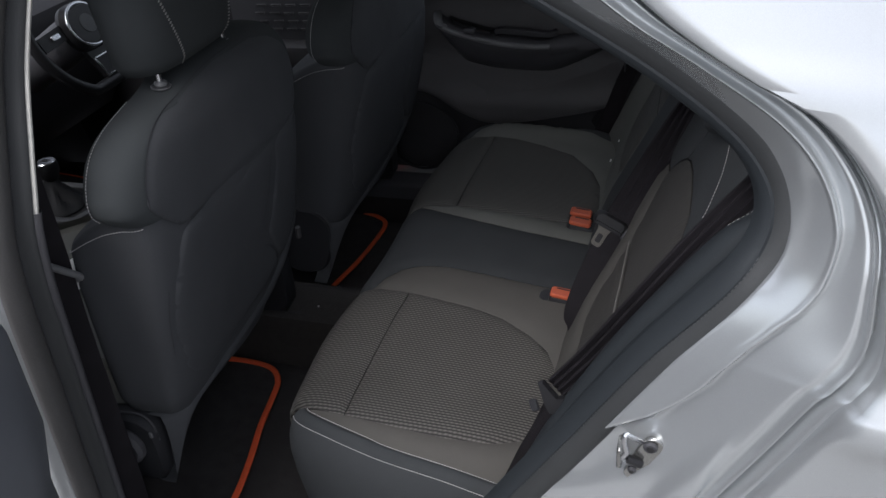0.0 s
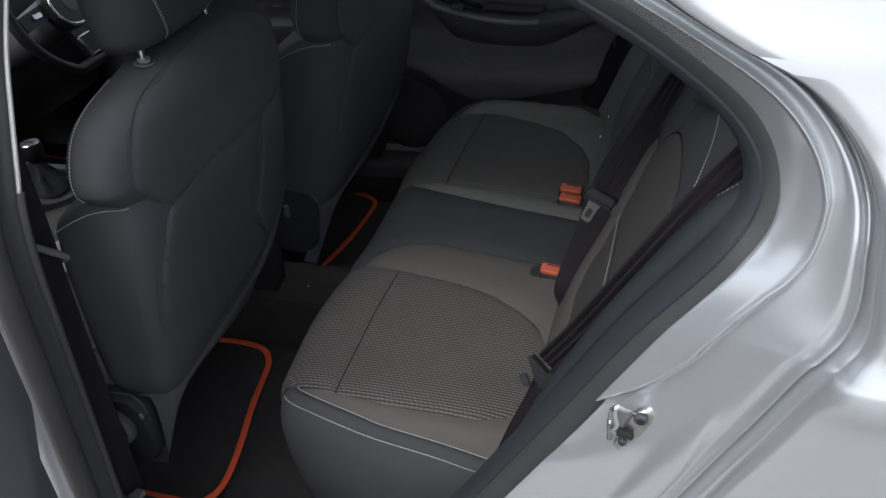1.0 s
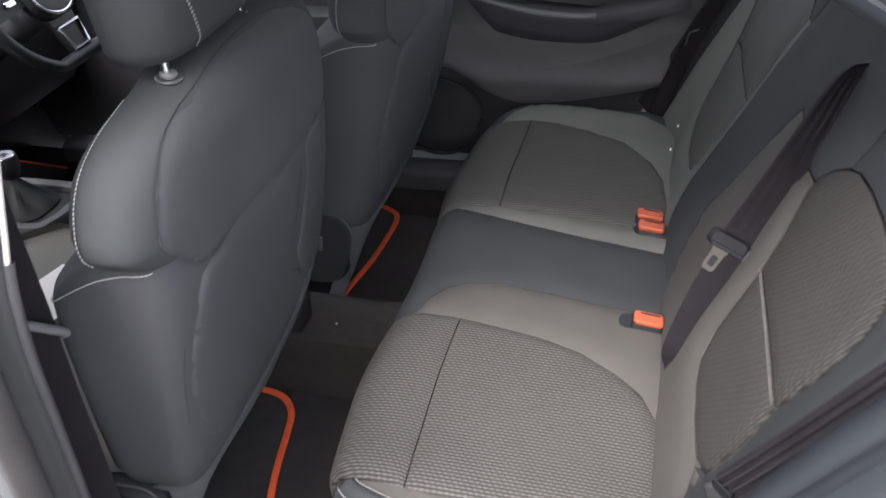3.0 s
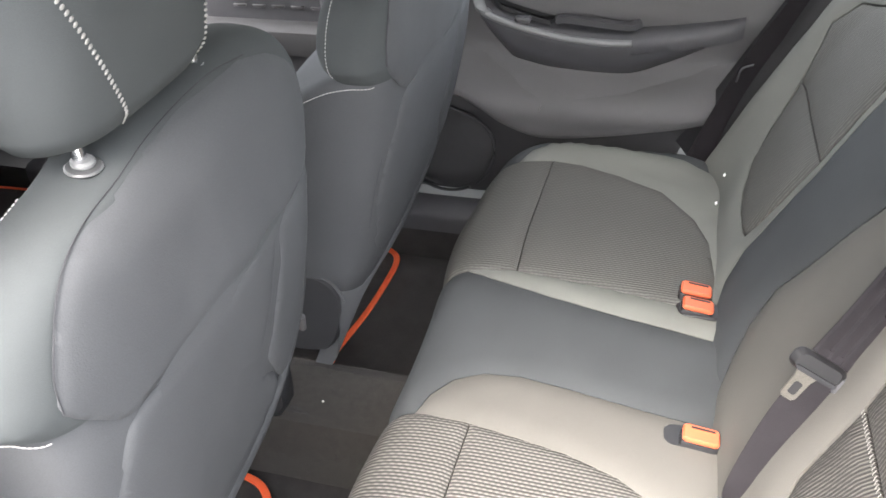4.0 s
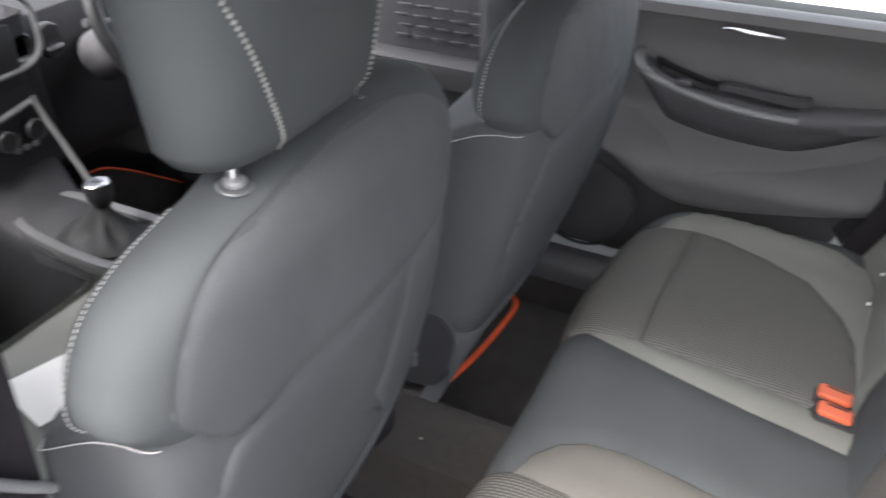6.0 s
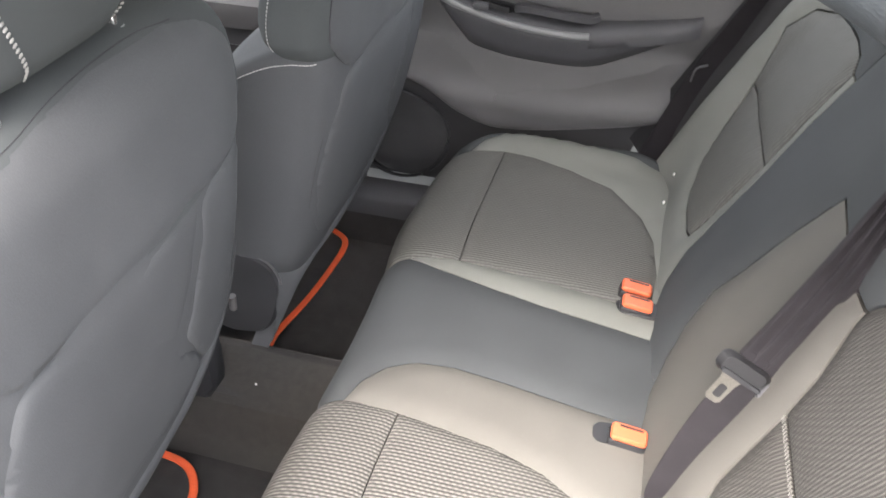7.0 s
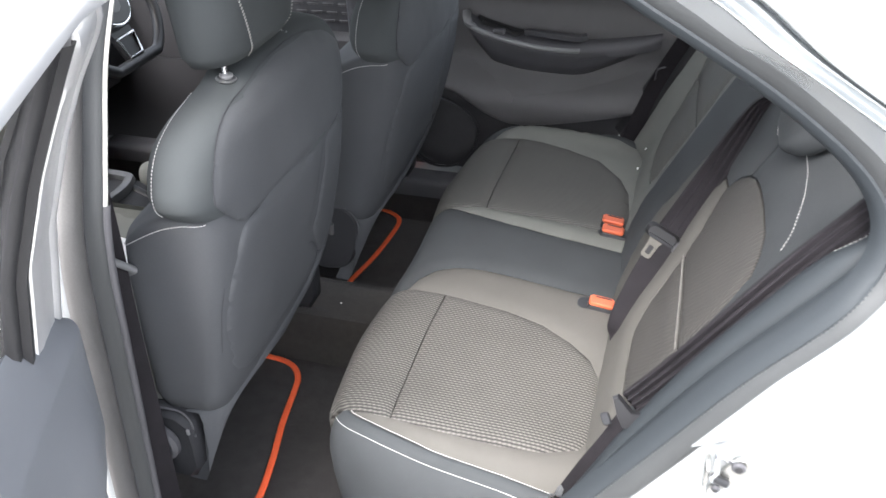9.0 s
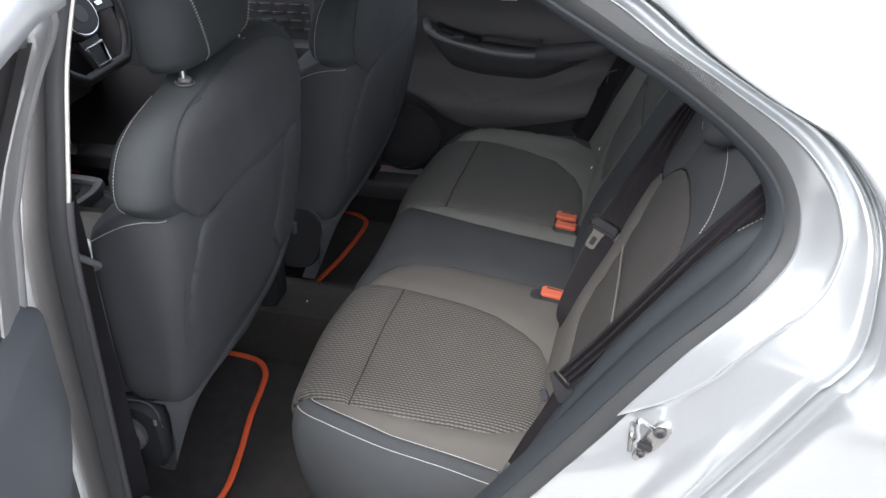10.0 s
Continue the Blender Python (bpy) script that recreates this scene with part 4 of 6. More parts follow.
# ---------------------------------------------------------------- belts and buckles
def buckle(x, y, z, tilt, group="orange belt buckles"):
    b = thing("belt_buckle", (x, y, z - 0.03), "orange-red push button belt buckle in a black housing", "buckle", group)
    m = Matrix.Translation((x, y, z)) @ Matrix.Rotation(radians(tilt), 4, 'Y')
    part("housing", slab(rounded(0.054, 0.030, 0.006), m @ Matrix.Translation((0, 0, -0.035)), 0.038, 0.003), BLACK, b)
    cap = part("button", slab(rounded(0.051, 0.028, 0.005), m @ Matrix.Translation((0, 0, 0.003)), 0.010, 0.003), BUCKLE, b, "orange-red push button")
    part("slot", slab(rounded(0.034, 0.0035, 0.0015), m @ Matrix.Translation((0.002, 0.008, 0.0125)), 0.0012, 0.0003), BLACK, cap)
    return b


buckle(-0.087, 0.512, 0.617, 8)
buckle(-0.100, 0.832, 0.618, 8)
buckle(-0.096, 0.794, 0.616, 8)
# Flat black slabs put in for the shade of the buckle hollows.
for y, x0, x1 in ((0.516, -0.140, -0.055), (0.795, -0.130, -0.055)):
    well = thing("buckle_recess", ((x0 + x1) / 2, y, 0.60), "flat black slab for the shade in the hollow round the buckle", "recess", "buckle recesses")
    part("liner", slab(rounded(x1 - x0, 0.042, 0.015, 5), Matrix.Translation(((x0 + x1) / 2, y, 0.6045)), 0.010, 0.0045), BLACK, well)

def gathered(path, w0, w1, folds, high, side, up):
    """Webbing pushed together into lengthwise folds, its width going from w0 to w1."""
    rows = []
    up = Vector(up).normalized()
    for i, p in enumerate(path):
        d = along(path, i)
        u = (Vector(side) - d * Vector(side).dot(d)).normalized()
        f = i / (len(path) - 1)
        w = w0 + (w1 - w0) * f ** 1.5
        top = []
        n = folds * 6
        for j in range(n + 1):
            a = j / n
            k = (folds * a + 0.04 * math.sin(i * 0.17)) % 1.0 if j < n else 0.0
            h = high * (0.35 + 0.65 * f) * (min(k / 0.22, (1 - k) / 0.78) - 0.25 + 0.15 * math.sin(i * 0.13 + 7 * math.floor(folds * a)))
            top.append(p + u * (a - 0.5) * w + up * h)
        rows.append(top + [p + u * 0.5 * w - up * 0.003, p - u * 0.5 * w - up * 0.003])
    return loft(rows)


# middle belt up the backrest, on edge to fit the camera's view, with tongue and stopper
belt = thing("middle_seat_belt", (-0.06, 0.49, 0.6), "black webbing belt hanging over the backrest with a steel tongue", "seat belt")
SIDE = Vector((0.78, -0.17, -0.57))


def over(s, y, o):
    return B0 + BD * s + BN * o + Vector((0, y, 0))


path = spline([over(-0.06, 0.384, -0.08), over(-0.02, 0.387, -0.045), over(0.02, 0.391, -0.012), over(0.055, 0.396, 0.012), over(0.145, 0.428, 0.026), over(0.225, 0.450, 0.029), over(0.3, 0.470, 0.030), over(0.38, 0.500, 0.031), over(0.44, 0.535, 0.030), over(0.485, 0.566, 0.024), over(0.505, 0.580, 0.004)], 8)
part("webbing", ribbon(path[:44], 0.054, 0.0022, SIDE), WEB, belt, "black ribbed webbing")
part("gathered_webbing", gathered(path[42:], 0.064, 0.012, 4, 0.008, SIDE, (0.08, -0.88, 0.37)), WEB, belt, "webbing gathered into folds", sharp=25)
sc_ = over(0.219, 0.448, 0.046)
dirb = (over(0.3, 0.46, 0.03) - over(0.13, 0.42, 0.03)).normalized()
sw = (SIDE - dirb * SIDE.dot(dirb)).normalized()
m = Matrix((sw, dirb, sw.cross(dirb))).transposed().to_4x4()
m.translation = sc_
head_ = part("tongue_head", slab(rounded(0.066, 0.027, 0.011, 5), m @ Matrix.Translation((0, 0.012, -0.008)), 0.017, 0.007), BLACK, belt, "black plastic tongue head")
part("ridge", slab(rounded(0.052, 0.006, 0.0028, 4), m @ Matrix.Translation((0.002, 0.004, 0.008)), 0.004, 0.0018), DEEP_PLASTIC, head_)
part("clip", slab(rounded(0.008, 0.024, 0.0035, 4), m @ Matrix.Translation((0.032, 0.006, -0.002)), 0.008, 0.003), GREY_PLASTIC, head_)
bm = slab([(-0.016, -0.012), (0.016, -0.012), (0.013, -0.022), (0.012, -0.055), (0.008, -0.060), (-0.008, -0.060), (-0.012, -0.055), (-0.013, -0.022)], m @ Matrix.Translation((-0.004, 0.008, 0)) @ Matrix.Scale(0.82, 4), 0.003, 0.0008)
tong = part("tongue", bm, TONGUE, belt, "bare steel tongue")
part("tongue_slot", slab(rounded(0.010, 0.018, 0.003), m @ Matrix.Translation((-0.004, -0.024, 0.0028)), 0.0006, 0.0001), BLACK, tong)

# outer belt from the rear pillar down to the sill
belt = thing("outer_seat_belt", (-0.1, 0.0, 0.5), "black webbing belt running from pillar to sill beside the bench", "seat belt")
OS = Vector((0.62, -0.25, -0.42))
path = spline([(0.25, 0.03, 1.215), (0.232, 0.008, 1.193), (0.167, 0.004, 1.103), (0.103, 0.0, 1.004), (0.05, 0.0, 0.92), (0.004, -0.004, 0.858)], 8)
part("webbing", gathered(path, 0.050, 0.044, 5, 0.010, OS, (-0.2, -0.95, 0.25)), WEB, belt, "black webbing with lengthwise folds", sharp=25)
path = spline([(0.004, -0.004, 0.852), (-0.02, 0.004, 0.78), (-0.05, 0.016, 0.70), (-0.085, 0.028, 0.60), (-0.12, 0.02, 0.52)], 6)
part("webbing", ribbon([p + Vector((-0.006, -0.012, 0.006)) for p in path], 0.022, 0.003, (0.5, -0.5, -0.2)), WEB, belt)
m = Matrix.Translation((-0.002, -0.016, 0.850)) @ Matrix.Rotation(radians(-35), 4, 'Y') @ Matrix.Rotation(radians(75), 4, 'X')
part("tongue_head", slab([(-0.004, 0.034), (0.004, 0.034), (0.010, 0.004), (0.022, 0.0), (0.024, -0.012), (0.002, -0.022), (-0.014, -0.012), (-0.012, 0.006)], m, 0.011, 0.003), BLACK, belt, "dark plastic tongue head")
part("button", slab(rounded(0.013, 0.018, 0.004, 4), Matrix.Translation((-0.030, -0.012, 0.832)) @ Matrix.Rotation(radians(-30), 4, 'Y') @ Matrix.Rotation(radians(60), 4, 'X'), 0.006, 0.002), DEEP_PLASTIC, belt, "small dark stopper button")
part("tongue", slab(rounded(0.030, 0.016, 0.004), m @ Matrix.Translation((0.004, -0.030, 0.002)), 0.003, 0.0008), BLACK, belt, "steel tongue")
part("anchor", slab(rounded(0.03, 0.022, 0.006), Matrix.Translation((-0.092, 0.018, 0.592)) @ Matrix.Rotation(radians(60), 4, 'X'), 0.006, 0.002), STEEL, belt)

rows = []
for k in range(9):
    f = k / 8
    c = Vector((-0.086 - 0.018 * f, 0.016 - 0.004 * math.sin(5 * f), 0.634 - 0.034 * f))
    u = Vector((0.4, -0.5, -0.25)).normalized() * (0.004 + 0.003 * math.sin(7 * f))
    n = Vector((-0.5, -0.6, 0.5)).normalized() * 0.002 * math.sin(11 * f)
    rows.append([c - u, c + n, c + u * 0.6 - n, c + u, c + u - Vector((0, -0.0012, 0)), c - u - Vector((0, -0.0012, 0))])
part("care_tag", loft(rows), RIM_GREY, belt, "small pale crumpled tag", sharp=30)

# far belt beside the right end of the bench
belt = thing("hanging_seat_belt", (-0.05, 1.27, 0.6), "black webbing belt hanging beside the pale backrest border", "seat belt")
for k in range(2):
    path = spline([(-0.10 - 0.02 * k, 1.275, 0.60), (-0.08, 1.285 + 0.01 * k, 0.70), (-0.03, 1.30, 0.83), (0.06, 1.32, 1.0), (0.16, 1.34, 1.18)], 8)
    part("webbing", ribbon(path, 0.045, 0.0022, (0.8, 0.3, -0.4)), WEB, belt)
part("tongue", tube(spline([(-0.055, 1.285, 0.80), (-0.05, 1.268, 0.835), (-0.03, 1.268, 0.845)], 4), 0.0022), GREY_PLASTIC, belt, "steel tongue")

# ---------------------------------------------------------------- front seats
ZR = [0.42, 0.50, 0.55, 0.60, 0.70, 0.80, 0.90, 0.97, 1.03, 1.10, 1.15, 1.185, 1.205]
XR = [-0.76, -0.735, -0.718, -0.70, -0.664, -0.638, -0.619, -0.610, -0.608, -0.612, -0.618, -0.632, -0.655]
WZ = [0.48, 0.52, 0.56, 0.62, 0.70, 0.80, 0.90, 1.0, 1.08, 1.12, 1.15, 1.17, 1.188, 1.202, 1.211]
WW = [0.20, 0.215, 0.225, 0.236, 0.246, 0.256, 0.265, 0.274, 0.281, 0.280, 0.272, 0.257, 0.225, 0.165, 0.08]
SY = 0.306
DEEP = 0.15


WL_LINE = [(0.5, 0.25), (0.62, 0.268), (0.8, 0.278), (0.98, 0.281), (1.03, 0.290), (1.06, 0.298), (1.09, 0.2906), (1.12, 0.274), (1.145, 0.249), (1.165, 0.207), (1.18, 0.138), (1.193, 0.078), (1.211, 0.02)]
WL_LINE = spline([(a, b, 0) for a, b in WL_LINE], 6)
XR_LINE = spline([(a, b, 0) for a, b in zip(ZR, XR)], 8)
WW_LINE = spline([(a, b, 0) for a, b in zip(WZ, WW)], 8)


def rear_x(z):
    return float(np.interp(z, [p.x for p in XR_LINE], [p.y for p in XR_LINE]))


def half(z, left=False):
    """Half the backrest's width; its left shoulder slopes more, to fit the camera's view."""
    if left:
        return float(np.interp(z, [p.x for p in WL_LINE], [p.y for p in WL_LINE]))
    return float(np.interp(z, [p.x for p in WW_LINE], [p.y for p in WW_LINE]))


def wave(y, z):
    """Slack in the cover."""
    return 0.003 * noise.noise(Vector((y * 8, z * 6, 2.0))) + 0.0011 * noise.noise(Vector((y * 26, z * 20, 4.0)))


def roll(x, z):
    """Rolls the rear face forward towards the top ridge."""
    ahead = (x - rear_x(z) + DEEP / 2) / (DEEP / 2)
    return x - float(np.interp(z, (1.13, 1.16, 1.172, 1.182, 1.192, 1.203, 1.212), (0.0, 0.004, 0.006, 0.010, 0.016, 0.028, 0.045))) * max(0.0, ahead)


def seat_back(y, z):
    """The rear face of the seat's back."""
    w = half(z, y < SY)
    k = min(0.995, abs(y - SY) / w)
    q = 3.4
    return Vector((roll(rear_x(z) - DEEP / 2 * (1 - (1 - k ** q) ** (1 / q)), z) + wave(y, z), y, z))


def ring_at(z, front, grow=0.0, flare=0.0, tilt=0.0):
    """A level outline of the backrest: flat rear face, rounded flanks; front is its depth before the flanks."""
    xr, wr, wl = rear_x(z), half(z) + grow, half(z, True) + grow
    out = []
    e = 2 / 3.4
    for i in range(120):
        t = 2 * math.pi * i / 120
        c, s = math.cos(t), math.sin(t)
        w = wl if s < 0 else wr
        dx = (DEEP / 2 if c > 0 else front) * math.copysign(abs(c) ** e, c) + wave(SY + w * s, z) * max(0, c)
        out.append(Vector((xr - DEEP / 2 + dx, SY + w * math.copysign(abs(s) ** e, s) * (1 + flare * (min(1.0, -2.2 * c) if c < 0 else 0.0)), z + tilt * (dx - DEEP / 2))))
    return out


# outline of the leatherette cover on the rear; what lies beneath it sinks in
cover = [(0.048, 1.056), (0.054, 1.087), (0.069, 1.113), (0.090, 1.139), (0.120, 1.158), (0.161, 1.170), (0.208, 1.1775), (0.265, 1.186), (0.33, 1.190), (0.40, 1.189), (0.46, 1.182), (0.515, 1.160), (0.55, 1.125), (0.565, 1.07), (0.560, 1.02), (0.50, 1.012), (0.40, 1.009), (0.30, 1.007), (0.20, 1.004), (0.14, 1.002), (0.100, 1.001), (0.076, 1.020)]


def sink(rings):
    for r in rings:
        for p in r:
            inside = min(((z1 - z0) * (p.y - y0) - (y1 - y0) * (p.z - z0)) / math.hypot(y1 - y0, z1 - z0) for (y0, z0), (y1, z1) in zip(cover, cover[1:] + cover[:1]))
            if inside > 0 and p.x > rear_x(p.z) - DEEP / 2:
                p.x -= 0.005 * min(1.0, inside / 0.014)


seat = thing("car_seat", (-0.95, SY, 0.27), "front seat in grey cloth with a dark leatherette back", "car seat", "front seats")
low = [ring_at(z, fr, g, fl, ti) for z, fr, g, fl, ti in ((0.612, 0.0, -0.07, 0, 0), (0.615, 0.06, -0.02, 0, 0), (0.63, 0.10, -0.004, 0.05, 0), (0.66, 0.12, -0.003, 0.08, 0), (0.76, 0.14, -0.003, 0.11, 0.03), (0.86, 0.15, -0.003, 0.13, 0.10), (0.95, 0.16, -0.005, 0.14, 0.20), (1.005, 0.16, -0.012, 0.14, 0.28), (1.036, 0.155, -0.020, 0.135, 0.33), (1.047, 0.15, -0.028, 0.13, 0.33), (1.053, 0.13, -0.045, 0.12, 0.33), (1.054, 0.06, -0.09, 0.0, 0.3))]
for r, k in zip(low[:5], (1, 1, 1, 0.8, 0.3)):
    for p in r:
        p.z += k * (0.062 * min(1.3, max(0, (p.y - 0.26) / 0.22)) ** 1.5) - 0.022 * k * min(1, max(0, (0.17 - p.y) / 0.1))
for r in low[7:11]:
    for p in r:
        if -0.79 < p.x < -0.65:
            p.z += 0.012 * math.sin(math.pi * (p.x + 0.79) / 0.14)
sink(low)
part("lower_back", loft(low), NAVY_BACK, seat, "dark cloth lower backrest", sharp=60)
HI = [(1.005, 0.0, -0.06), (1.02, 0.022, -0.028), (1.035, 0.044, -0.012), (1.055, 0.058, -0.003), (1.078, 0.065, -0.001), (1.10, 0.063, -0.002), (1.125, 0.056, -0.002), (1.145, 0.044, -0.002), (1.16, 0.030, -0.003), (1.172, 0.016, -0.003), (1.182, 0.004, -0.003), (1.192, 0.0, -0.003), (1.203, 0.0, -0.003), (1.212, 0.0, -0.02)]
hz = [a for a, _, _ in HI]
high = []
for z in np.linspace(1.005, 1.212, 52):
    r = ring_at(float(z), float(np.interp(z, hz, [b for _, b, _ in HI])), float(np.interp(z, hz, [c for _, _, c in HI])))
    for p in r:
        p.x = roll(p.x, p.z)
    high.append(r)
sink(high)
shoulder = part("shoulder", loft(high), SLATE, seat, "slate grey cloth shoulder", sharp=60)
part("back_cover", panel_bm(cover, lambda y, z: seat_back(y, z) + Vector((0.0012, 0, 0)), 0.0008, 0.005, 0.009, 0.010, 3), NAVY_BACK, seat, "dark leatherette upper back", sharp=75)
part("cover_seam", tube(spline([seat_back(y, z) + Vector((0.0007, 0, 0)) for y, z in cover[:11]], 6), 0.0006, 5), SEAM, seat)
pocket = [(0.103, 0.992), (0.14, 0.998), (0.20, 1.000), (0.28, 1.003), (0.35, 1.005), (0.398, 1.003), (0.392, 0.985), (0.376, 0.954), (0.352, 0.896), (0.334, 0.848), (0.338, 0.812), (0.40, 0.738), (0.36, 0.708), (0.309, 0.695), (0.223, 0.684), (0.152, 0.668), (0.10, 0.664), (0.066, 0.70), (0.055, 0.76), (0.050, 0.833), (0.057, 0.885), (0.071, 0.94), (0.086, 0.975)]
part("map_pocket", panel_bm(pocket, lambda y, z: seat_back(y, z) + Vector((0.0008 - 0.004 * math.exp(-((y - 0.25) / 0.10) ** 2 - ((z - 0.85) / 0.10) ** 2), 0, 0)), 0.0018, 0.010, 0.012, 0.008, 3), NAVY_BACK, seat, "dark leatherette map pocket", sharp=75)
flank = [(0.404, 1.002), (0.47, 1.007), (0.545, 1.012), (0.55, 0.95), (0.543, 0.86), (0.52, 0.78), (0.47, 0.745), (0.412, 0.735), (0.352, 0.812), (0.348, 0.848), (0.365, 0.896), (0.386, 0.954)]
part("flank_panel", panel_bm(flank, lambda y, z: seat_back(y, z) + Vector((0.0006, 0, 0)), 0.0024, 0.010, 0.012, 0.009, 3), NAVY_BACK, seat, "dark leatherette inner flank", sharp=75)
IN_ = spline([(-0.650, 0.548, 0.86), (-0.662, 0.535, 0.79), (-0.672, 0.49, 0.735), (-0.676, 0.42, 0.70), (-0.682, 0.33, 0.678), (-0.688, 0.20, 0.660), (-0.702, 0.115, 0.636), (-0.727, 0.06, 0.612), (-0.752, 0.035, 0.605)], 6)
OUT_ = spline([(-0.665, 0.556, 0.85), (-0.685, 0.545, 0.76), (-0.698, 0.495, 0.69), (-0.70, 0.42, 0.660), (-0.70, 0.33, 0.634), (-0.70, 0.19, 0.618), (-0.715, 0.098, 0.602), (-0.734, 0.052, 0.54), (-0.778, 0.034, 0.415)], 6)
rows = []
for a, b in zip(IN_, OUT_):
    n = Vector((1, -0.25, -0.15)).normalized()
    rows.append([a - Vector((0.03, 0, 0)), a, a.lerp(b, 0.12) + n * 0.009, a.lerp(b, 0.5) + n * 0.015, a.lerp(b, 0.85) + n * 0.010, b, b - Vector((0.035, 0, 0))])
part("hem", loft(rows, closed=False), NAVY_BACK, seat, "padded lower hem of the backrest", sharp=75)
part("flank_seam", tube(spline([seat_back(y, z) + Vector((0.0003, -0.0003, 0)) for y, z in ((0.048, 0.90), (0.043, 0.84), (0.046, 0.76))], 5), 0.0004, 5), SEAM, seat)
for sy in (1, -1):
    ln = sorted([p for p in low[8] if (p.y - SY) * sy < -0.2 and -0.80 < p.x < -0.645], key=lambda p: -p.x)
    stitches("stitching", spline([p + Vector((0, -0.0012 * sy, 0.0012)) for p in ln], 8), SOFT_THREAD, seat, 0.005, 0.0005, 0.0009, 0.0)
    part("top_seam", tube(spline([p + Vector((0, 0.006 * sy, 0.0045)) for p in ln], 8), 0.0007, 5), SEAM, seat)
stitches("stitching", spline([p + Vector((-0.002, -0.003, 0)) for r in high[10:46:3] for p in [min(r, key=lambda v: (v.y - SY) * 1.0 + (v.x - rear_x(1.1)) * 0.25)]], 5), SOFT_THREAD, seat, 0.004, 0.0014, 0.0007, 0.0)
for sy in (-1, 1):
    guide = part("post_guide", disc((-0.67, SY + sy * 0.0988, 1.186), (0.15, 0, 1), 0.0165, 0.0035, 0.0015), RIM_GREY, seat, "grey headrest guide")
    part("collar", disc((-0.67, SY + sy * 0.098, 1.189), (0.15, 0, 1), 0.0105, 0.007, 0.002), SATIN_GREY, guide)
    part("headrest_post", tube([Vector((-0.672, SY + sy * 0.098, 1.19)), Vector((-0.665, SY + sy * 0.098, 1.30))], 0.006), CHROME, seat, "chrome headrest post")
hd = []
for z, w, d, dx in ((1.207, 0.085, 0.035, 0.004), (1.213, 0.118, 0.062, 0.005), (1.235, 0.134, 0.088, 0.007), (1.30, 0.140, 0.105, 0.012), (1.35, 0.145, 0.112, 0.014), (1.40, 0.148, 0.11, 0.012), (1.435, 0.135, 0.10, 0.008), (1.455, 0.105, 0.075, 0.003), (1.463, 0.06, 0.04, 0.0)):
    out = []
    for i in range(36):
        t = 2 * math.pi * i / 36
        c, s = math.cos(t), math.sin(t)
        out.append(Vector((-0.682 + dx + d / 2 * math.copysign(abs(c) ** 0.65, c) - 0.02 * (s ** 4), SY - 0.013 + w * math.copysign(abs(s) ** 0.6, s), z)))
    hd.append(out)
head = part("headrest", loft(hd), SLATE, seat, "slate grey cloth headrest", sharp=60)
for y0, k in ((0.234, -0.43), (0.388, 0.12)):
    ln = []
    for r in hd[1:8]:
        want = y0 + k * (r[0].z - 1.24)
        q = sorted([p for p in r if p.x > -0.682], key=lambda v: abs(v.y - want))[:2]
        t = (want - q[0].y) / (q[1].y - q[0].y)
        ln.append(q[0].lerp(q[1], t) + Vector((0.0005, 0, 0)))
    stitches("stitching", spline(ln, 6), SEAT_THREAD, head, 0.0028, 0.0030, 0.0030, -0.0002, normal=(1, 0, 0))
# cushion
cu = []
for x, w, zt, zb in ((-0.80, 0.22, 0.60, 0.50), (-0.84, 0.255, 0.625, 0.44), (-0.95, 0.265, 0.628, 0.42), (-1.12, 0.27, 0.632, 0.42), (-1.26, 0.268, 0.640, 0.43), (-1.35, 0.255, 0.632, 0.45), (-1.40, 0.22, 0.60, 0.50)):
    ring = []
    for a, b in rounded(2 * w, zt - zb, 0.06, 6):
        k = abs(a) / w
        ring.append(Vector((x, SY + a, (zt + zb) / 2 + b + (0.045 * max(0, k - 0.62) / 0.38 if b > 0 else 0))))
    cu.append(ring)
part("seat_cushion", loft(cu), SAGE_LIT, seat, "pale grey cloth seat cushion", sharp=60)
part("cushion_panel", panel_bm([(SY - 0.235, -0.86), (SY - 0.235, -1.27), (SY - 0.20, -1.35), (SY + 0.20, -1.35), (SY + 0.235, -1.27), (SY + 0.235, -0.86)][::-1], lambda y, x: Vector((x, y, 0.636 + 0.004 * math.sin((-x - 0.8) * 4) + 0.045 * max(0.0, abs(y - SY) / 0.268 - 0.62) / 0.38)), 0.006, 0.02, 0.025), SAGE_LIT, seat, "pale grey cloth cushion panel", sharp=60)
stitches("stitching", [Vector((x, SY + 0.19, 0.652)) for x in np.linspace(-0.9, -1.33, 12)], THREAD, seat)
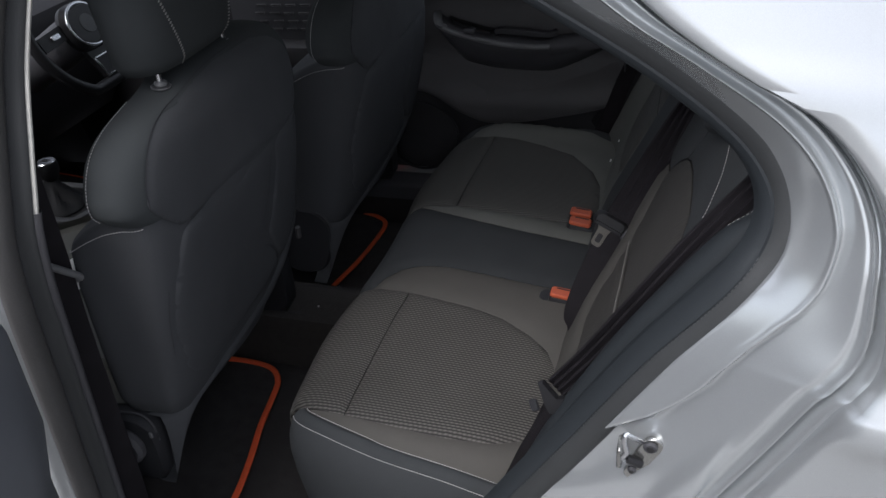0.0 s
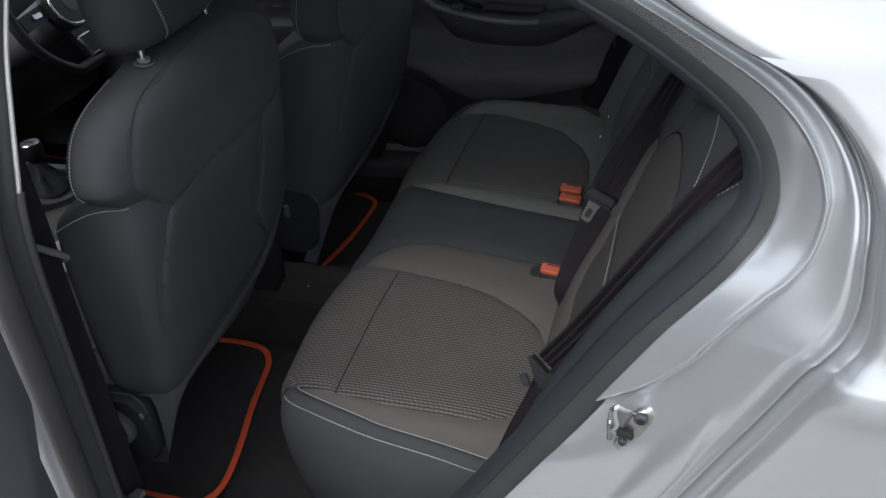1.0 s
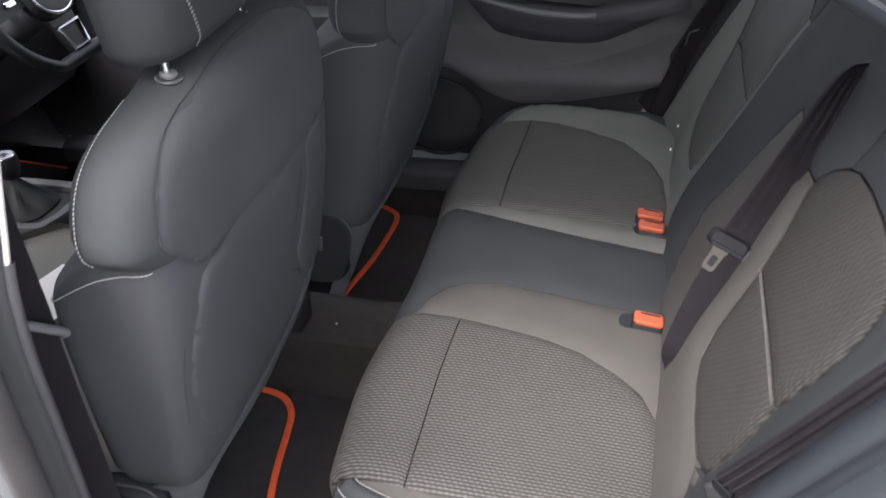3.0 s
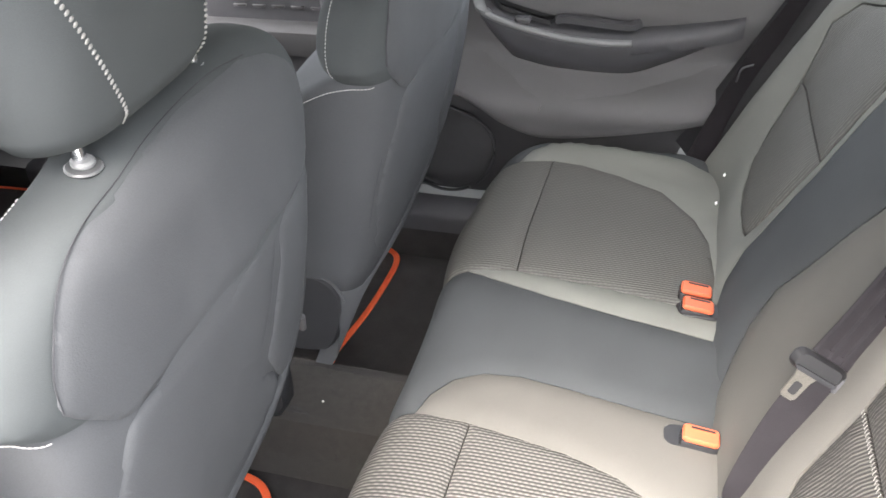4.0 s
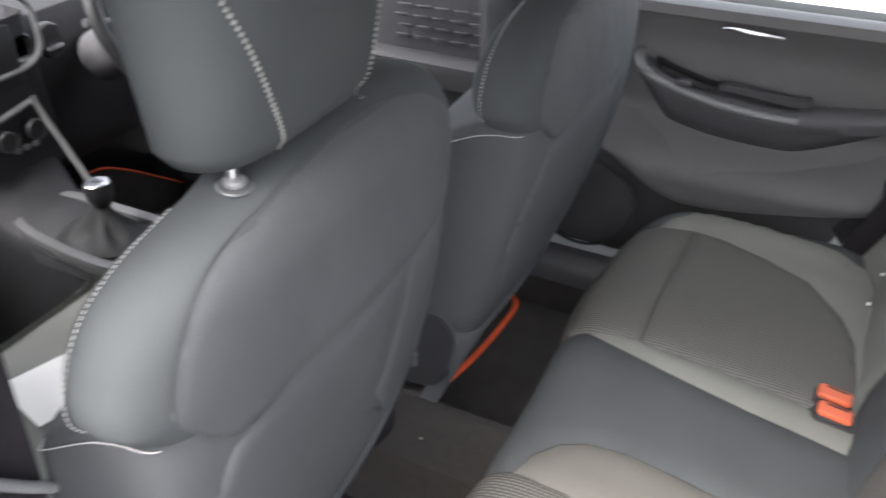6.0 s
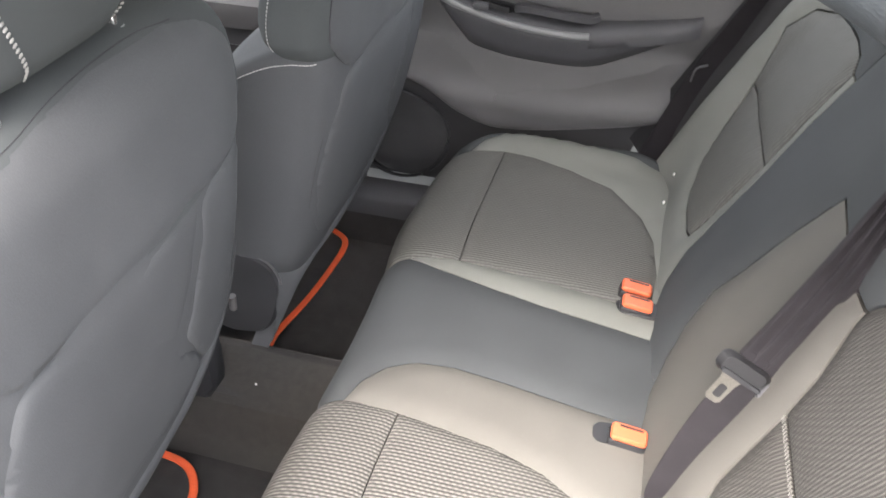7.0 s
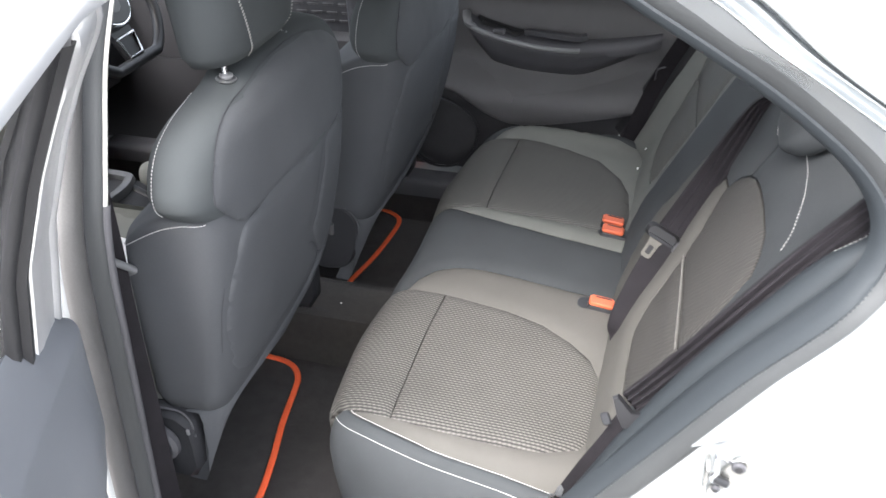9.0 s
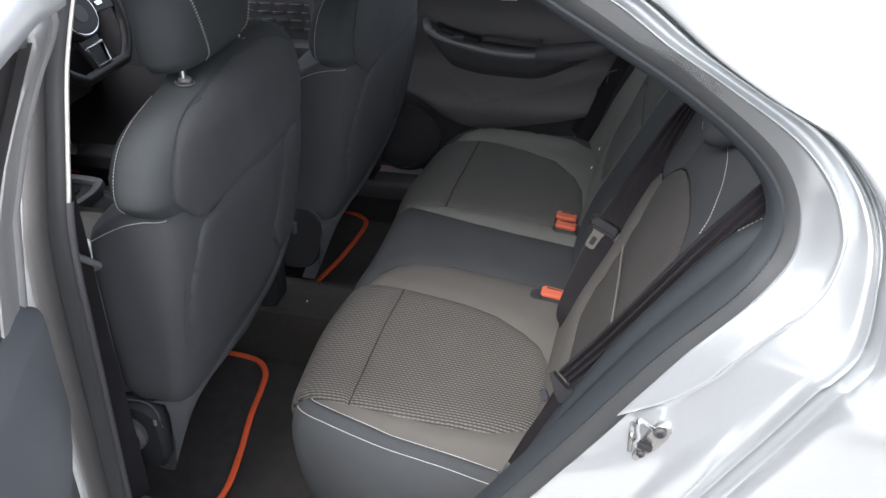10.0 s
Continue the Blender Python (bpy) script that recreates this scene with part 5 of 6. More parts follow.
# side cover with the recliner
for sy in (-1, 1):
    y = SY + sy * 0.268
    ext = 0.065 if sy < 0 else 0.0
    bm = slab([(-0.06 - ext, -0.02), (-0.055 - ext, 0.065), (-0.03 - ext, 0.084), (-0.02, 0.094), (0.012, 0.09), (0.034, 0.07), (0.036, 0.02), (0.032, -0.045), (0.01, -0.08), (-0.05 - ext * 0.4, -0.085)], Matrix.Translation((-0.80, y, 0.515)) @ Matrix.Rotation(radians(90), 4, 'X') @ Matrix.Translation((0, 0, -0.022)), 0.045, 0.012)
    side = part("recliner_cover", bm, DEEP_PLASTIC, seat, "charcoal plastic recliner cover")
    if sy < 0:
        part("trim_ring", tube(spline([(-0.90, y - 0.012, 0.597), (-0.86, y - 0.012, 0.606), (-0.82, y - 0.012, 0.611), (-0.785, y - 0.012, 0.611), (-0.768, y - 0.012, 0.59), (-0.766, y - 0.012, 0.55)], 6), 0.002), GREY_PLASTIC, side)
        part("label_tag", block(-0.772, -0.766, y - 0.026, y - 0.022, 0.567, 0.580, 0.001), SATIN_GREY, side)
    part("pivot", disc((-0.835, y + sy * 0.02, 0.540), (0, sy, 0), 0.044, 0.024, 0.007), GREY_PLASTIC, side, "round recliner boss")
    part("seat_rail", block(-1.38, -0.98, SY + sy * 0.2 - 0.02, SY + sy * 0.2 + 0.02, FLOOR - 0.005, FLOOR + 0.05, 0.006), BLACK, seat)
    part("seat_frame", block(-1.30, -0.95, SY + sy * 0.22 - 0.015, SY + sy * 0.22 + 0.015, FLOOR + 0.04, 0.47, 0.008), BLACK, seat)
part("seat_pan", block(-1.32, -0.86, SY - 0.23, SY + 0.23, 0.42, 0.46, 0.015), BLACK, seat)
part("latch_tip", tube([Vector((-0.70, SY + 0.248, 0.70)), Vector((-0.705, SY + 0.253, 0.67))], 0.006), DOOR_TRIM, seat)
far_seat = copy_thing(seat, pose(-0.935, SY + 0.69, 0.27, 0, 2.0, 0))
# the far seat carries a larger, rounded cover on its inner side
covers = [ob for ob in far_seat.children if ob.name.startswith("recliner_cover")]
old = min(covers, key=lambda ob: ob.data.vertices[0].co.y)
for ob in list(old.children) + [old]:
    bpy.data.objects.remove(ob)
far_to = far_seat.matrix_basis.inverted()
CV = [(p.x, p.y) for p in spline([(-0.86, 0.615, 0), (-0.82, 0.634, 0), (-0.775, 0.638, 0), (-0.738, 0.626, 0), (-0.717, 0.598, 0), (-0.713, 0.560, 0), (-0.728, 0.505, 0), (-0.748, 0.462, 0), (-0.78, 0.440, 0), (-0.84, 0.436, 0), (-0.88, 0.47, 0), (-0.885, 0.56, 0)], 5, True)]
CM = Matrix.Translation((0, 0.765, 0)) @ Matrix.Rotation(radians(90), 4, 'X')
side = part("recliner_cover", slab(CV, CM, 0.042, 0.010), DEEP_PLASTIC, None, "charcoal plastic recliner cover")
side.parent, side.matrix_parent_inverse = far_seat, far_to
lip = part("trim_ring", tube([CM @ Vector((x, z, 0.0365)) for x, z in CV[3:24]], 0.0025, 8), GREY_PLASTIC, side, "satin rim of the cover")
# the near seat's inner flank is pulled in to fit the camera's view
for ob in seat.children:
    if ob.type == 'MESH' and ob.name.split(".")[0] in ("lower_back", "back_cover", "map_pocket", "flank_panel", "hem", "stitching", "top_seam"):
        ob.data = ob.data.copy()
        for v in ob.data.vertices:
            pull = float(np.interp(v.co.z, (0.70, 0.80, 0.90, 1.0, 1.06, 1.10), (0.054, 0.051, 0.043, 0.026, 0.009, 0.0)))
            v.co.y -= pull * min(1.1, max(0.0, (v.co.y - SY - 0.06) / 0.20))


# ---------------------------------------------------------------- mats
def mat_thing(name, pts, label, group):
    m = thing(name, (sum(p[0] for p in pts) / len(pts), sum(p[1] for p in pts) / len(pts), FLOOR), label, "floor mat", group)
    out = [p for p in spline([(x, y, 0) for x, y in pts], 8, True)]
    lay = lambda x, y: Vector((x, y, FLOOR + 0.004 + 0.003 * noise.noise(Vector((x * 7, y * 7, 2)))))
    part("carpet_face", panel_bm([(p.x, p.y) for p in out], lay, 0.004, 0.006, 0.03), MAT, m, "black carpet pile", sharp=70)
    edge = [lay(p.x, p.y) + Vector((0, 0, 0.004)) for p in out]
    edge = edge + edge[:2]
    part("binding", sweep(edge, [(0.008 * math.cos(a), 0.005 * math.sin(a)) for a in (0, 0.8, 1.6, 2.4, 3.14, 3.9, 4.7, 5.5)], lambda i: Vector((0, 0, 1)).cross(along(edge, i))), ORANGE, m, "bright orange bound edge")
    return m


mat_thing("floor_mat", [(-1.0, 0.06), (-0.80, 0.052), (-0.752, 0.07), (-0.738, 0.12), (-0.755, 0.22), (-0.782, 0.33), (-0.800, 0.43), (-0.814, 0.485), (-0.85, 0.524), (-0.91, 0.537), (-1.0, 0.535), (-1.10, 0.50), (-1.10, 0.12)], "black rear floor mat with a bright orange bound edge", "floor mats")
mat_thing("floor_mat", [(-1.0, 1.305), (-0.91, 1.303), (-0.845, 1.284), (-0.805, 1.245), (-0.803, 1.15), (-0.815, 1.02), (-0.836, 0.90), (-0.85, 0.82), (-1.0, 0.80), (-1.10, 0.85), (-1.10, 1.2)], "black rear floor mat with a bright orange bound edge", "floor mats")
mat_thing("floor_mat", [(-1.52, 0.86), (-1.55, 0.82), (-1.75, 0.815), (-1.97, 0.83), (-1.94, 0.95), (-1.93, 1.02), (-1.75, 1.06), (-1.55, 1.06), (-1.52, 1.0)], "black front floor mat with an orange bound edge", "floor mats")

# Mat edge placed on one upright plane to fit the camera's view.
footrest = thing("mat_heel_edge", (-1.95, 1.17, 0.26), "red-orange bound mat edge, set upright to fit the view", "floor mat", "floor mats")
part("binding", tube(spline([(-1.95, 0.98, 0.50), (-1.95, 1.04, 0.487), (-1.95, 1.12, 0.44), (-1.95, 1.22, 0.367), (-1.95, 1.31, 0.30)], 6), 0.0032, 8), ORANGE, footrest)
part("carpet_face", loft([[Vector((-1.951 - 0.01 * v, y, z * (1 - v) + 0.262 * v - 0.004)) for v in np.linspace(0, 1, 5)] for y, z in ((0.98, 0.50), (1.04, 0.487), (1.12, 0.44), (1.22, 0.367), (1.31, 0.30))], closed=False), MAT, footrest)

# lint on the carpet
for k, (x, y, z) in enumerate(((-0.745, 0.64, 0.4),)):
    bit = thing("lint", (x, y, z - 0.002), "tiny pale crumb on the tunnel carpet", "lint", "lint on the carpet")
    part("crumb", block(x - 0.002, x + 0.002, y - 0.0015, y + 0.0015, z - 0.003, z + 0.001, 0.0008), THREAD, bit)

# ---------------------------------------------------------------- right rear door, closed
rdoor = thing("right_rear_door", (-0.4, 1.40, 0.3), "closed right rear door with charcoal trim and a grey armrest", "car door")
DY = 1.385


def door_face(x, z):
    """The inner trim of the right-hand doors: swells below the armrest and draws in at the shoulder."""
    y = DY - 0.045 * math.exp(-((z - 0.67) / 0.075) ** 2) + 0.02 * math.exp(-((z - 0.95) / 0.05) ** 2) + 0.02 * math.exp(-((z - 0.80) / 0.05) ** 2)
    y -= 0.03 * max(0, (0.62 - z) / 0.25)
    y -= 0.03 * max(0, (x + 0.25) / 0.3) ** 2
    return Vector((x, y, z))


upper = [(-0.86, 0.74), (-0.86, 1.02), (-0.6, 1.028), (-0.3, 1.022), (0.10, 1.01), (0.20, 0.92), (0.16, 0.80), (0.06, 0.72), (-0.08, 0.68), (-0.2, 0.655), (-0.336, 0.618), (-0.44, 0.60), (-0.478, 0.605), (-0.533, 0.633), (-0.575, 0.672), (-0.635, 0.70), (-0.73, 0.712)]
part("trim_panel", panel_bm(upper[::-1], door_face, 0.004, 0.03, 0.03, 0.02), DOOR_TRIM, rdoor, "charcoal grained trim panel", sharp=60)
lower = [(-0.86, 0.735), (-0.73, 0.706), (-0.637, 0.694), (-0.578, 0.666), (-0.536, 0.627), (-0.481, 0.60), (-0.44, 0.594), (-0.336, 0.612), (-0.2, 0.648), (-0.12, 0.66), (-0.16, 0.52), (-0.3, 0.42), (-0.86, 0.42)]
part("lower_trim", panel_bm(lower, lambda x, z: door_face(x, z) + Vector((0, 0.01, 0)), 0.003, 0.03, 0.03), DASH_BLACK, rdoor, "black lower trim", sharp=60)
part("speaker_grille", panel_bm([(-0.69 + 0.115 * math.cos(a), 0.545 + 0.115 * math.sin(a)) for a in np.linspace(0, 2 * math.pi, 28)[:-1]], lambda x, z: door_face(x, z) - Vector((0, 0.002, 0)), 0.008, 0.02, 0.025), MESH_BLACK, rdoor, "round black speaker grille", sharp=60)
part("grille_ring", tube([door_face(-0.69 + 0.122 * math.cos(a), 0.545 + 0.122 * math.sin(a)) - Vector((0, 0.006, 0)) for a in np.linspace(-0.9, 5.2, 40)], 0.004), DEEP_PLASTIC, rdoor)
ledge = spline([(x, z, 0) for x, z in ((-0.86, 0.742), (-0.73, 0.715), (-0.64, 0.700), (-0.585, 0.672), (-0.54, 0.635), (-0.49, 0.608), (-0.44, 0.601), (-0.34, 0.614), (-0.2, 0.650), (-0.08, 0.690), (0.05, 0.74), (0.14, 0.80))], 6)
rows = []
for i, p in enumerate(ledge):
    d = along(ledge, i)
    u = Vector((-d.y, d.x, 0))
    q = [(p + u * a, b) for a, b in ((-0.012, 0.012), (-0.008, -0.002), (0.0, -0.009), (0.012, -0.0115), (0.028, -0.0105), (0.05, -0.0075), (0.075, -0.0035), (0.10, 0.001), (0.115, 0.006))]
    rows.append([door_face(c.x, c.y) + Vector((0, b - 0.004, 0)) for c, b in q])
part("padded_ledge", loft(rows, closed=False), DOOR_TRIM, rdoor, "softly rounded padded ledge", sharp=70)
ARM = [(-0.60, 0.915, 0.02), (-0.585, 0.90, 0.045), (-0.54, 0.884, 0.056), (-0.46, 0.862, 0.06), (-0.38, 0.849, 0.062), (-0.285, 0.846, 0.062), (-0.18, 0.858, 0.055), (-0.09, 0.874, 0.035), (-0.05, 0.884, 0.014)]
arm = spline([(x, z, d) for x, z, d in ARM], 6)
rows = []
for p in arm:
    x, z, d = p
    w = 0.095 * min(1.0, 0.25 + 8.8 * (x + 0.61), max(0.08, (-0.035 - x) / 0.24) ** 0.8)
    base_y = door_face(x, z - 0.03).y
    rows.append([Vector((x, base_y + 0.01, z + 0.012)), Vector((x, base_y - d * 0.55, z + 0.008)), Vector((x, base_y - d * 0.92, z + 0.002)), Vector((x, base_y - d, z - 0.006)), Vector((x, base_y - d * 0.96, z - 0.022)), Vector((x, base_y - d * 0.75, z - w * 0.6)), Vector((x, base_y - d * 0.3, z - w)), Vector((x, base_y + 0.01, z - w * 1.05))])
armrest = part("armrest", loft(rows, closed=False), GREY_PLASTIC, rdoor, "dark armrest with a soft top", sharp=60)
rest = [[r[0] + Vector((0, 0, 0.003)), r[1] + Vector((0, -0.001, 0.005)), r[2] + Vector((0, -0.004, 0.004)), r[3] + Vector((0, -0.005, 0.0)), r[4] + Vector((0, -0.003, -0.004)), r[4].lerp(r[5], 0.3)] for r in rows[31:]]
part("arm_pad", loft(rest, closed=False), GREY_PLASTIC, armrest, "soft blue-grey arm pad", sharp=60)
part("armrest_rim", tube([r[3] + Vector((0, -0.001, 0.003)) for r in rows[1:32]], 0.0075), SATIN_GREY, armrest, "pale grey rim of the armrest")
nose = [Vector((-0.604 + 0.02 * k, door_face(-0.59, 0.9).y - 0.052 + 0.05 * (1 - k) ** 2, 0.917 - 0.019 * k)) for k in np.linspace(0, 2.6, 14)]
part("armrest_nose", sweep(nose, [(-0.006, -0.012), (-0.004, 0.010), (0.006, 0.012), (0.012, 0.0), (0.006, -0.012)], (0, 0, 1)), SATIN_GREY, armrest, "pale grey tip of the armrest", sharp=60)
part("pull_cup", sweep(spline([(-0.43, door_face(-0.43, 0.88).y - 0.012, 0.872), (-0.405, door_face(-0.4, 0.88).y - 0.020, 0.879), (-0.33, door_face(-0.33, 0.88).y - 0.022, 0.873), (-0.275, door_face(-0.275, 0.87).y - 0.018, 0.868), (-0.255, door_face(-0.255, 0.87).y - 0.008, 0.872)], 5), [(-0.010, -0.010), (-0.008, 0.006), (0.006, 0.008), (0.010, -0.002), (0.006, -0.012)], (0, 0, 1)), GREY_PLASTIC, armrest, "charcoal pull cup edge", sharp=60)
part("switch_plate", panel_bm([(-0.57, 0.012), (-0.55, 0.04), (-0.44, 0.044), (-0.43, 0.012)][::-1], lambda x, d: Vector((x, door_face(x, 0.85).y - d, float(np.interp(x, [-0.585, -0.54, -0.46, -0.38], [0.912, 0.895, 0.873, 0.861])))), 0.003, 0.01, 0.015), BLACK, armrest)
part("window_switch", block(-0.512, -0.478, DY - 0.06, DY - 0.042, 0.882, 0.894, 0.003), GREY_PLASTIC, armrest)
part("pull_recess", panel_bm([(-0.43, 0.862), (-0.425, 0.885), (-0.30, 0.878), (-0.272, 0.862)], lambda x, z: Vector((x, door_face(x, z).y - 0.006, z)), 0.003, 0.012, 0.02), DOOR_TRIM, rdoor)
part("handle", tube(spline([(-0.44, 1.36, 1.0), (-0.42, 1.35, 1.003), (-0.37, 1.35, 1.0), (-0.33, 1.362, 0.994)], 5), 0.0045), CHROME, rdoor, "chrome inner door handle")
rows = [[Vector((x, DY - 0.01 + a, 1.015 + b)) for a, b in ((-0.02, 0.0), (-0.012, 0.018), (0.01, 0.024), (0.05, 0.016), (0.06, -0.02))] for x in np.linspace(-0.87, 0.12, 8)]
part("waist_rail", loft(rows, closed=False), DOOR_TRIM, rdoor)
part("outer_skin", loft([[Vector((x, 1.47, z)) for z in np.linspace(0.3, 1.03, 4)] for x in np.linspace(-0.87, 0.25, 4)], closed=False), SILVER, rdoor)
pane = part("window_pane", loft([[Vector((x, 1.43 - 0.35 * (z - 1.03), z)) for z in np.linspace(1.03, 1.5, 4)] for x in np.linspace(-0.87, 0.2, 4)], closed=False), glass, rdoor, "clear window glass")
pane.visible_shadow = False

# right quarter trim behind the bench end
rows = []
for s in np.linspace(-0.05, 0.75, 16):
    a = B0 + BD * s + Vector((0, 1.285, 0)) + BN * 0.03
    rows.append([a + Vector((0.05, 0, 0)), a + Vector((0, 0.0, 0)), a + BN * 0.03 + Vector((0, 0.03, 0)), a + BN * 0.06 + Vector((0, 0.07, 0))])
part("right_quarter_trim", loft(rows, closed=False), DASH_BLACK, car, "charcoal quarter trim", sharp=70)
part("right_pillar_trim", block(-0.95, -0.84, 1.30, 1.42, 0.4, 1.55, 0.03), GREY_PLASTIC, car)

# ---------------------------------------------------------------- right front door, closed
fdoor = thing("right_front_door", (-1.4, 1.42, 0.3), "closed right front door with slotted trim and pale armrest", "car door")
for x0, x1, m in ((-1.30, -0.93, GREY_PLASTIC), (-2.05, -1.30, DASH_BLACK)):
    part("trim_panel", loft([[Vector((x, DY + 0.03 - 0.02 * math.sin((z - 0.4) * 5), z)) for z in np.linspace(0.70, 1.04, 14)] for x in np.linspace(x0, x1, 8)], closed=False), m, fdoor, "charcoal trim panel")
part("lower_trim", loft([[Vector((x, DY + 0.03 - 0.02 * math.sin((z - 0.4) * 5) - 0.012 * math.sin((z - 0.38) * 9), z)) for z in np.linspace(0.36, 0.70, 10)] for x in np.linspace(-2.05, -0.93, 12)], closed=False), DASH_BLACK, fdoor, "black lower trim with door pocket")
rows = []
for x in np.linspace(-1.55, -0.96, 16):
    rows.append([Vector((x, DY + 0.03 - a, 0.80 + b)) for a, b in ((0.0, 0.03), (0.05, 0.032), (0.07, 0.022), (0.072, 0.0), (0.06, -0.04), (0.0, -0.06))])
part("armrest", loft(rows, closed=False), DOOR_TRIM, fdoor, "pale grey armrest")
for i in range(5):
    for j in range(4):
        x, z = -1.19 + 0.05 * i + 0.01 * (j % 2), 0.865 + 0.025 * j
        part("slot", tube(spline([(x - 0.016, DY + 0.008, z), (x, DY + 0.003, z + 0.002), (x + 0.016, DY + 0.008, z + 0.001)], 3), 0.004, 6), DOOR_TRIM, fdoor)
pane = part("window_pane", loft([[Vector((x, 1.45 - 0.35 * (z - 1.04), z)) for z in np.linspace(1.04, 1.5, 4)] for x in np.linspace(-1.7, -0.93, 4)], closed=False), glass, fdoor, "clear window glass")
pane.visible_shadow = False
part("outer_skin", loft([[Vector((x, 1.47, z)) for z in np.linspace(0.3, 1.04, 4)] for x in np.linspace(-2.1, -0.9, 4)], closed=False), SILVER, fdoor)
# left front door, behind the middle pillar
ldoor = thing("left_front_door", (-1.4, -0.12, 0.3), "closed left front door with charcoal trim", "car door")
part("trim_panel", loft([[Vector((x, -0.085, z)) for z in np.linspace(0.38, 1.04, 6)] for x in np.linspace(-2.05, -0.97, 6)], closed=False), GREY_PLASTIC, ldoor, "charcoal trim panel")
part("outer_skin", loft([[Vector((x, -0.17, z)) for z in np.linspace(0.3, 1.04, 6)] for x in np.linspace(-2.1, -0.95, 6)], closed=False), SILVER, ldoor)

pane = part("window_pane", loft([[Vector((x, -0.185 + 0.36 * (z - 1.02), z)) for z in np.linspace(1.02, 1.47, 6)] for x in np.linspace(-2.0, -0.87, 6)], closed=False), OPAQUE_PANE, ldoor, "opaque dark pane that keeps sun off the front seat")

# front belt beside the middle pillar
fb = thing("front_seat_belt", (-0.80, 0.0, 0.4), "black webbing belt hanging on the middle pillar", "seat belt")
part("webbing", ribbon(spline([(-0.792, 0.005, 1.17), (-0.792, -0.003, 1.10), (-0.791, -0.012, 0.99), (-0.796, -0.022, 0.85), (-0.800, -0.038, 0.60), (-0.805, -0.048, 0.42)], 6), 0.052, 0.002, (0.35, 1, 0)), WEB, fb)
part("guide_loop", tube(spline([(-0.80, -0.045, 1.0), (-0.782, -0.034, 0.992), (-0.775, -0.01, 0.965), (-0.776, 0.012, 0.94), (-0.79, 0.016, 0.93)], 5), 0.006), SATIN_GREY, fb, "metal belt guide")

# ---------------------------------------------------------------- front cabin
sheet = thing("paper_sheet", (-1.15, 0.27, 0.655), "sheet of white paper lying on the front seat", "paper")
rows = []
for i, u in enumerate(np.linspace(0, 1, 12)):
    r = []
    for v in np.linspace(0, 1, 12):
        q = Vector((-1.262, 0.230)).lerp(Vector((-1.195, 0.433)), v).lerp(Vector((-1.132, 0.198)).lerp(Vector((-1.073, 0.40)), v), u)
        x, y = q.x, q.y
        r.append(Vector((x, y, 0.668 + 0.008 * math.sin(u * 3) * v + 0.003 * noise.noise(Vector((x * 8, y * 8, 1))))))
    rows.append(r)
bm = loft(rows, closed=False)
bmesh.ops.solidify(bm, geom=bm.faces[:], thickness=0.0012)
part("sheet", bm, PAPER, sheet)

console = thing("centre_console", (-1.5, CY, 0.3), "charcoal centre console with a ribbed side and grey rim", "console")
rows = []
for x, w, zt in ((-1.20, 0.075, 0.50), (-1.26, 0.085, 0.60), (-1.34, 0.092, 0.635), (-1.5, 0.095, 0.64), (-1.66, 0.10, 0.66), (-1.75, 0.115, 0.76), (-1.80, 0.13, 0.90)):
    rows.append([Vector((x, CY + a * w, b)) for a, b in ((-1.1, 0.28), (-1.08, 0.5), (-1.02, zt - 0.05), (-0.98, zt - 0.01), (-0.85, zt), (0.85, zt), (0.98, zt - 0.01), (1.02, zt - 0.05), (1.08, 0.5), (1.1, 0.28))])
part("body", loft(rows, closed=False), DEEP_PLASTIC, console, sharp=60)
ringpts = [(-1.335, CY), (-1.345, CY + 0.055), (-1.375, CY + 0.078), (-1.52, CY + 0.075), (-1.66, CY + 0.062), (-1.67, CY), (-1.66, CY - 0.062), (-1.52, CY - 0.088), (-1.375, CY - 0.088), (-1.345, CY - 0.06)]
rim = spline([(x, y, 0.648 + 0.08 * (-1.335 - x) * 0.3) for x, y in ringpts], 6, True)
part("shifter_rim", sweep(rim + rim[:2], [(-0.012, -0.008), (-0.009, 0.004), (0.004, 0.007), (0.012, 0.003), (0.014, -0.008), (0.008, -0.024), (-0.008, -0.024)], lambda i: Vector((0, 0, 1)).cross(along(rim + rim[:2], i))), RIM_GREY, console, "dark satin shifter surround")
part("shifter_plate", panel_bm([(p.x, p.y) for p in rim], lambda x, y: Vector((x, y, 0.640)), 0.0, 0.01, 0.03), BLACK, console)
bm = bmesh.new()
for k in range(16):
    x = -1.36 - 0.014 * k
    tube([Vector((x, CY - 0.098, 0.60)), Vector((x - 0.01, CY - 0.099, 0.625))], 0.003, 5, bm)
part("ribbed_side", bm, GREY_PLASTIC, console, kind="stuff")
lever = thing("gear_lever", (-1.46, CY, 0.645), "gear lever with a bright-topped knob and black gaiter", "gear lever")
rows = []
for z, r, f in ((0.644, 1.0, 0.0), (0.650, 0.93, 0.05), (0.658, 0.78, 0.17), (0.668, 0.62, 0.26), (0.680, 0.47, 0.28), (0.692, 0.36, 0.22), (0.705, 0.26, 0.10), (0.716, 0.21, 0.0)):
    ring = []
    for a in np.linspace(0, 2 * math.pi, 41)[:-1]:
        square = (abs(math.cos(a)) ** 3.2 + abs(math.sin(a)) ** 3.2) ** (-1 / 3.2)
        rr = r * (square if r > 0.3 else 1.0) * (1 + f * (abs(math.sin(3 * a + 26 * z)) * 1.3 - 0.7))
        ring.append(Vector((-1.478 + 0.018 * (1 - r) + 0.095 * rr * math.cos(a), CY - 0.008 + 0.008 * (1 - r) + 0.066 * rr * math.sin(a), z + 0.004 * f * math.sin(5 * a) * 5)))
    rows.append(ring)
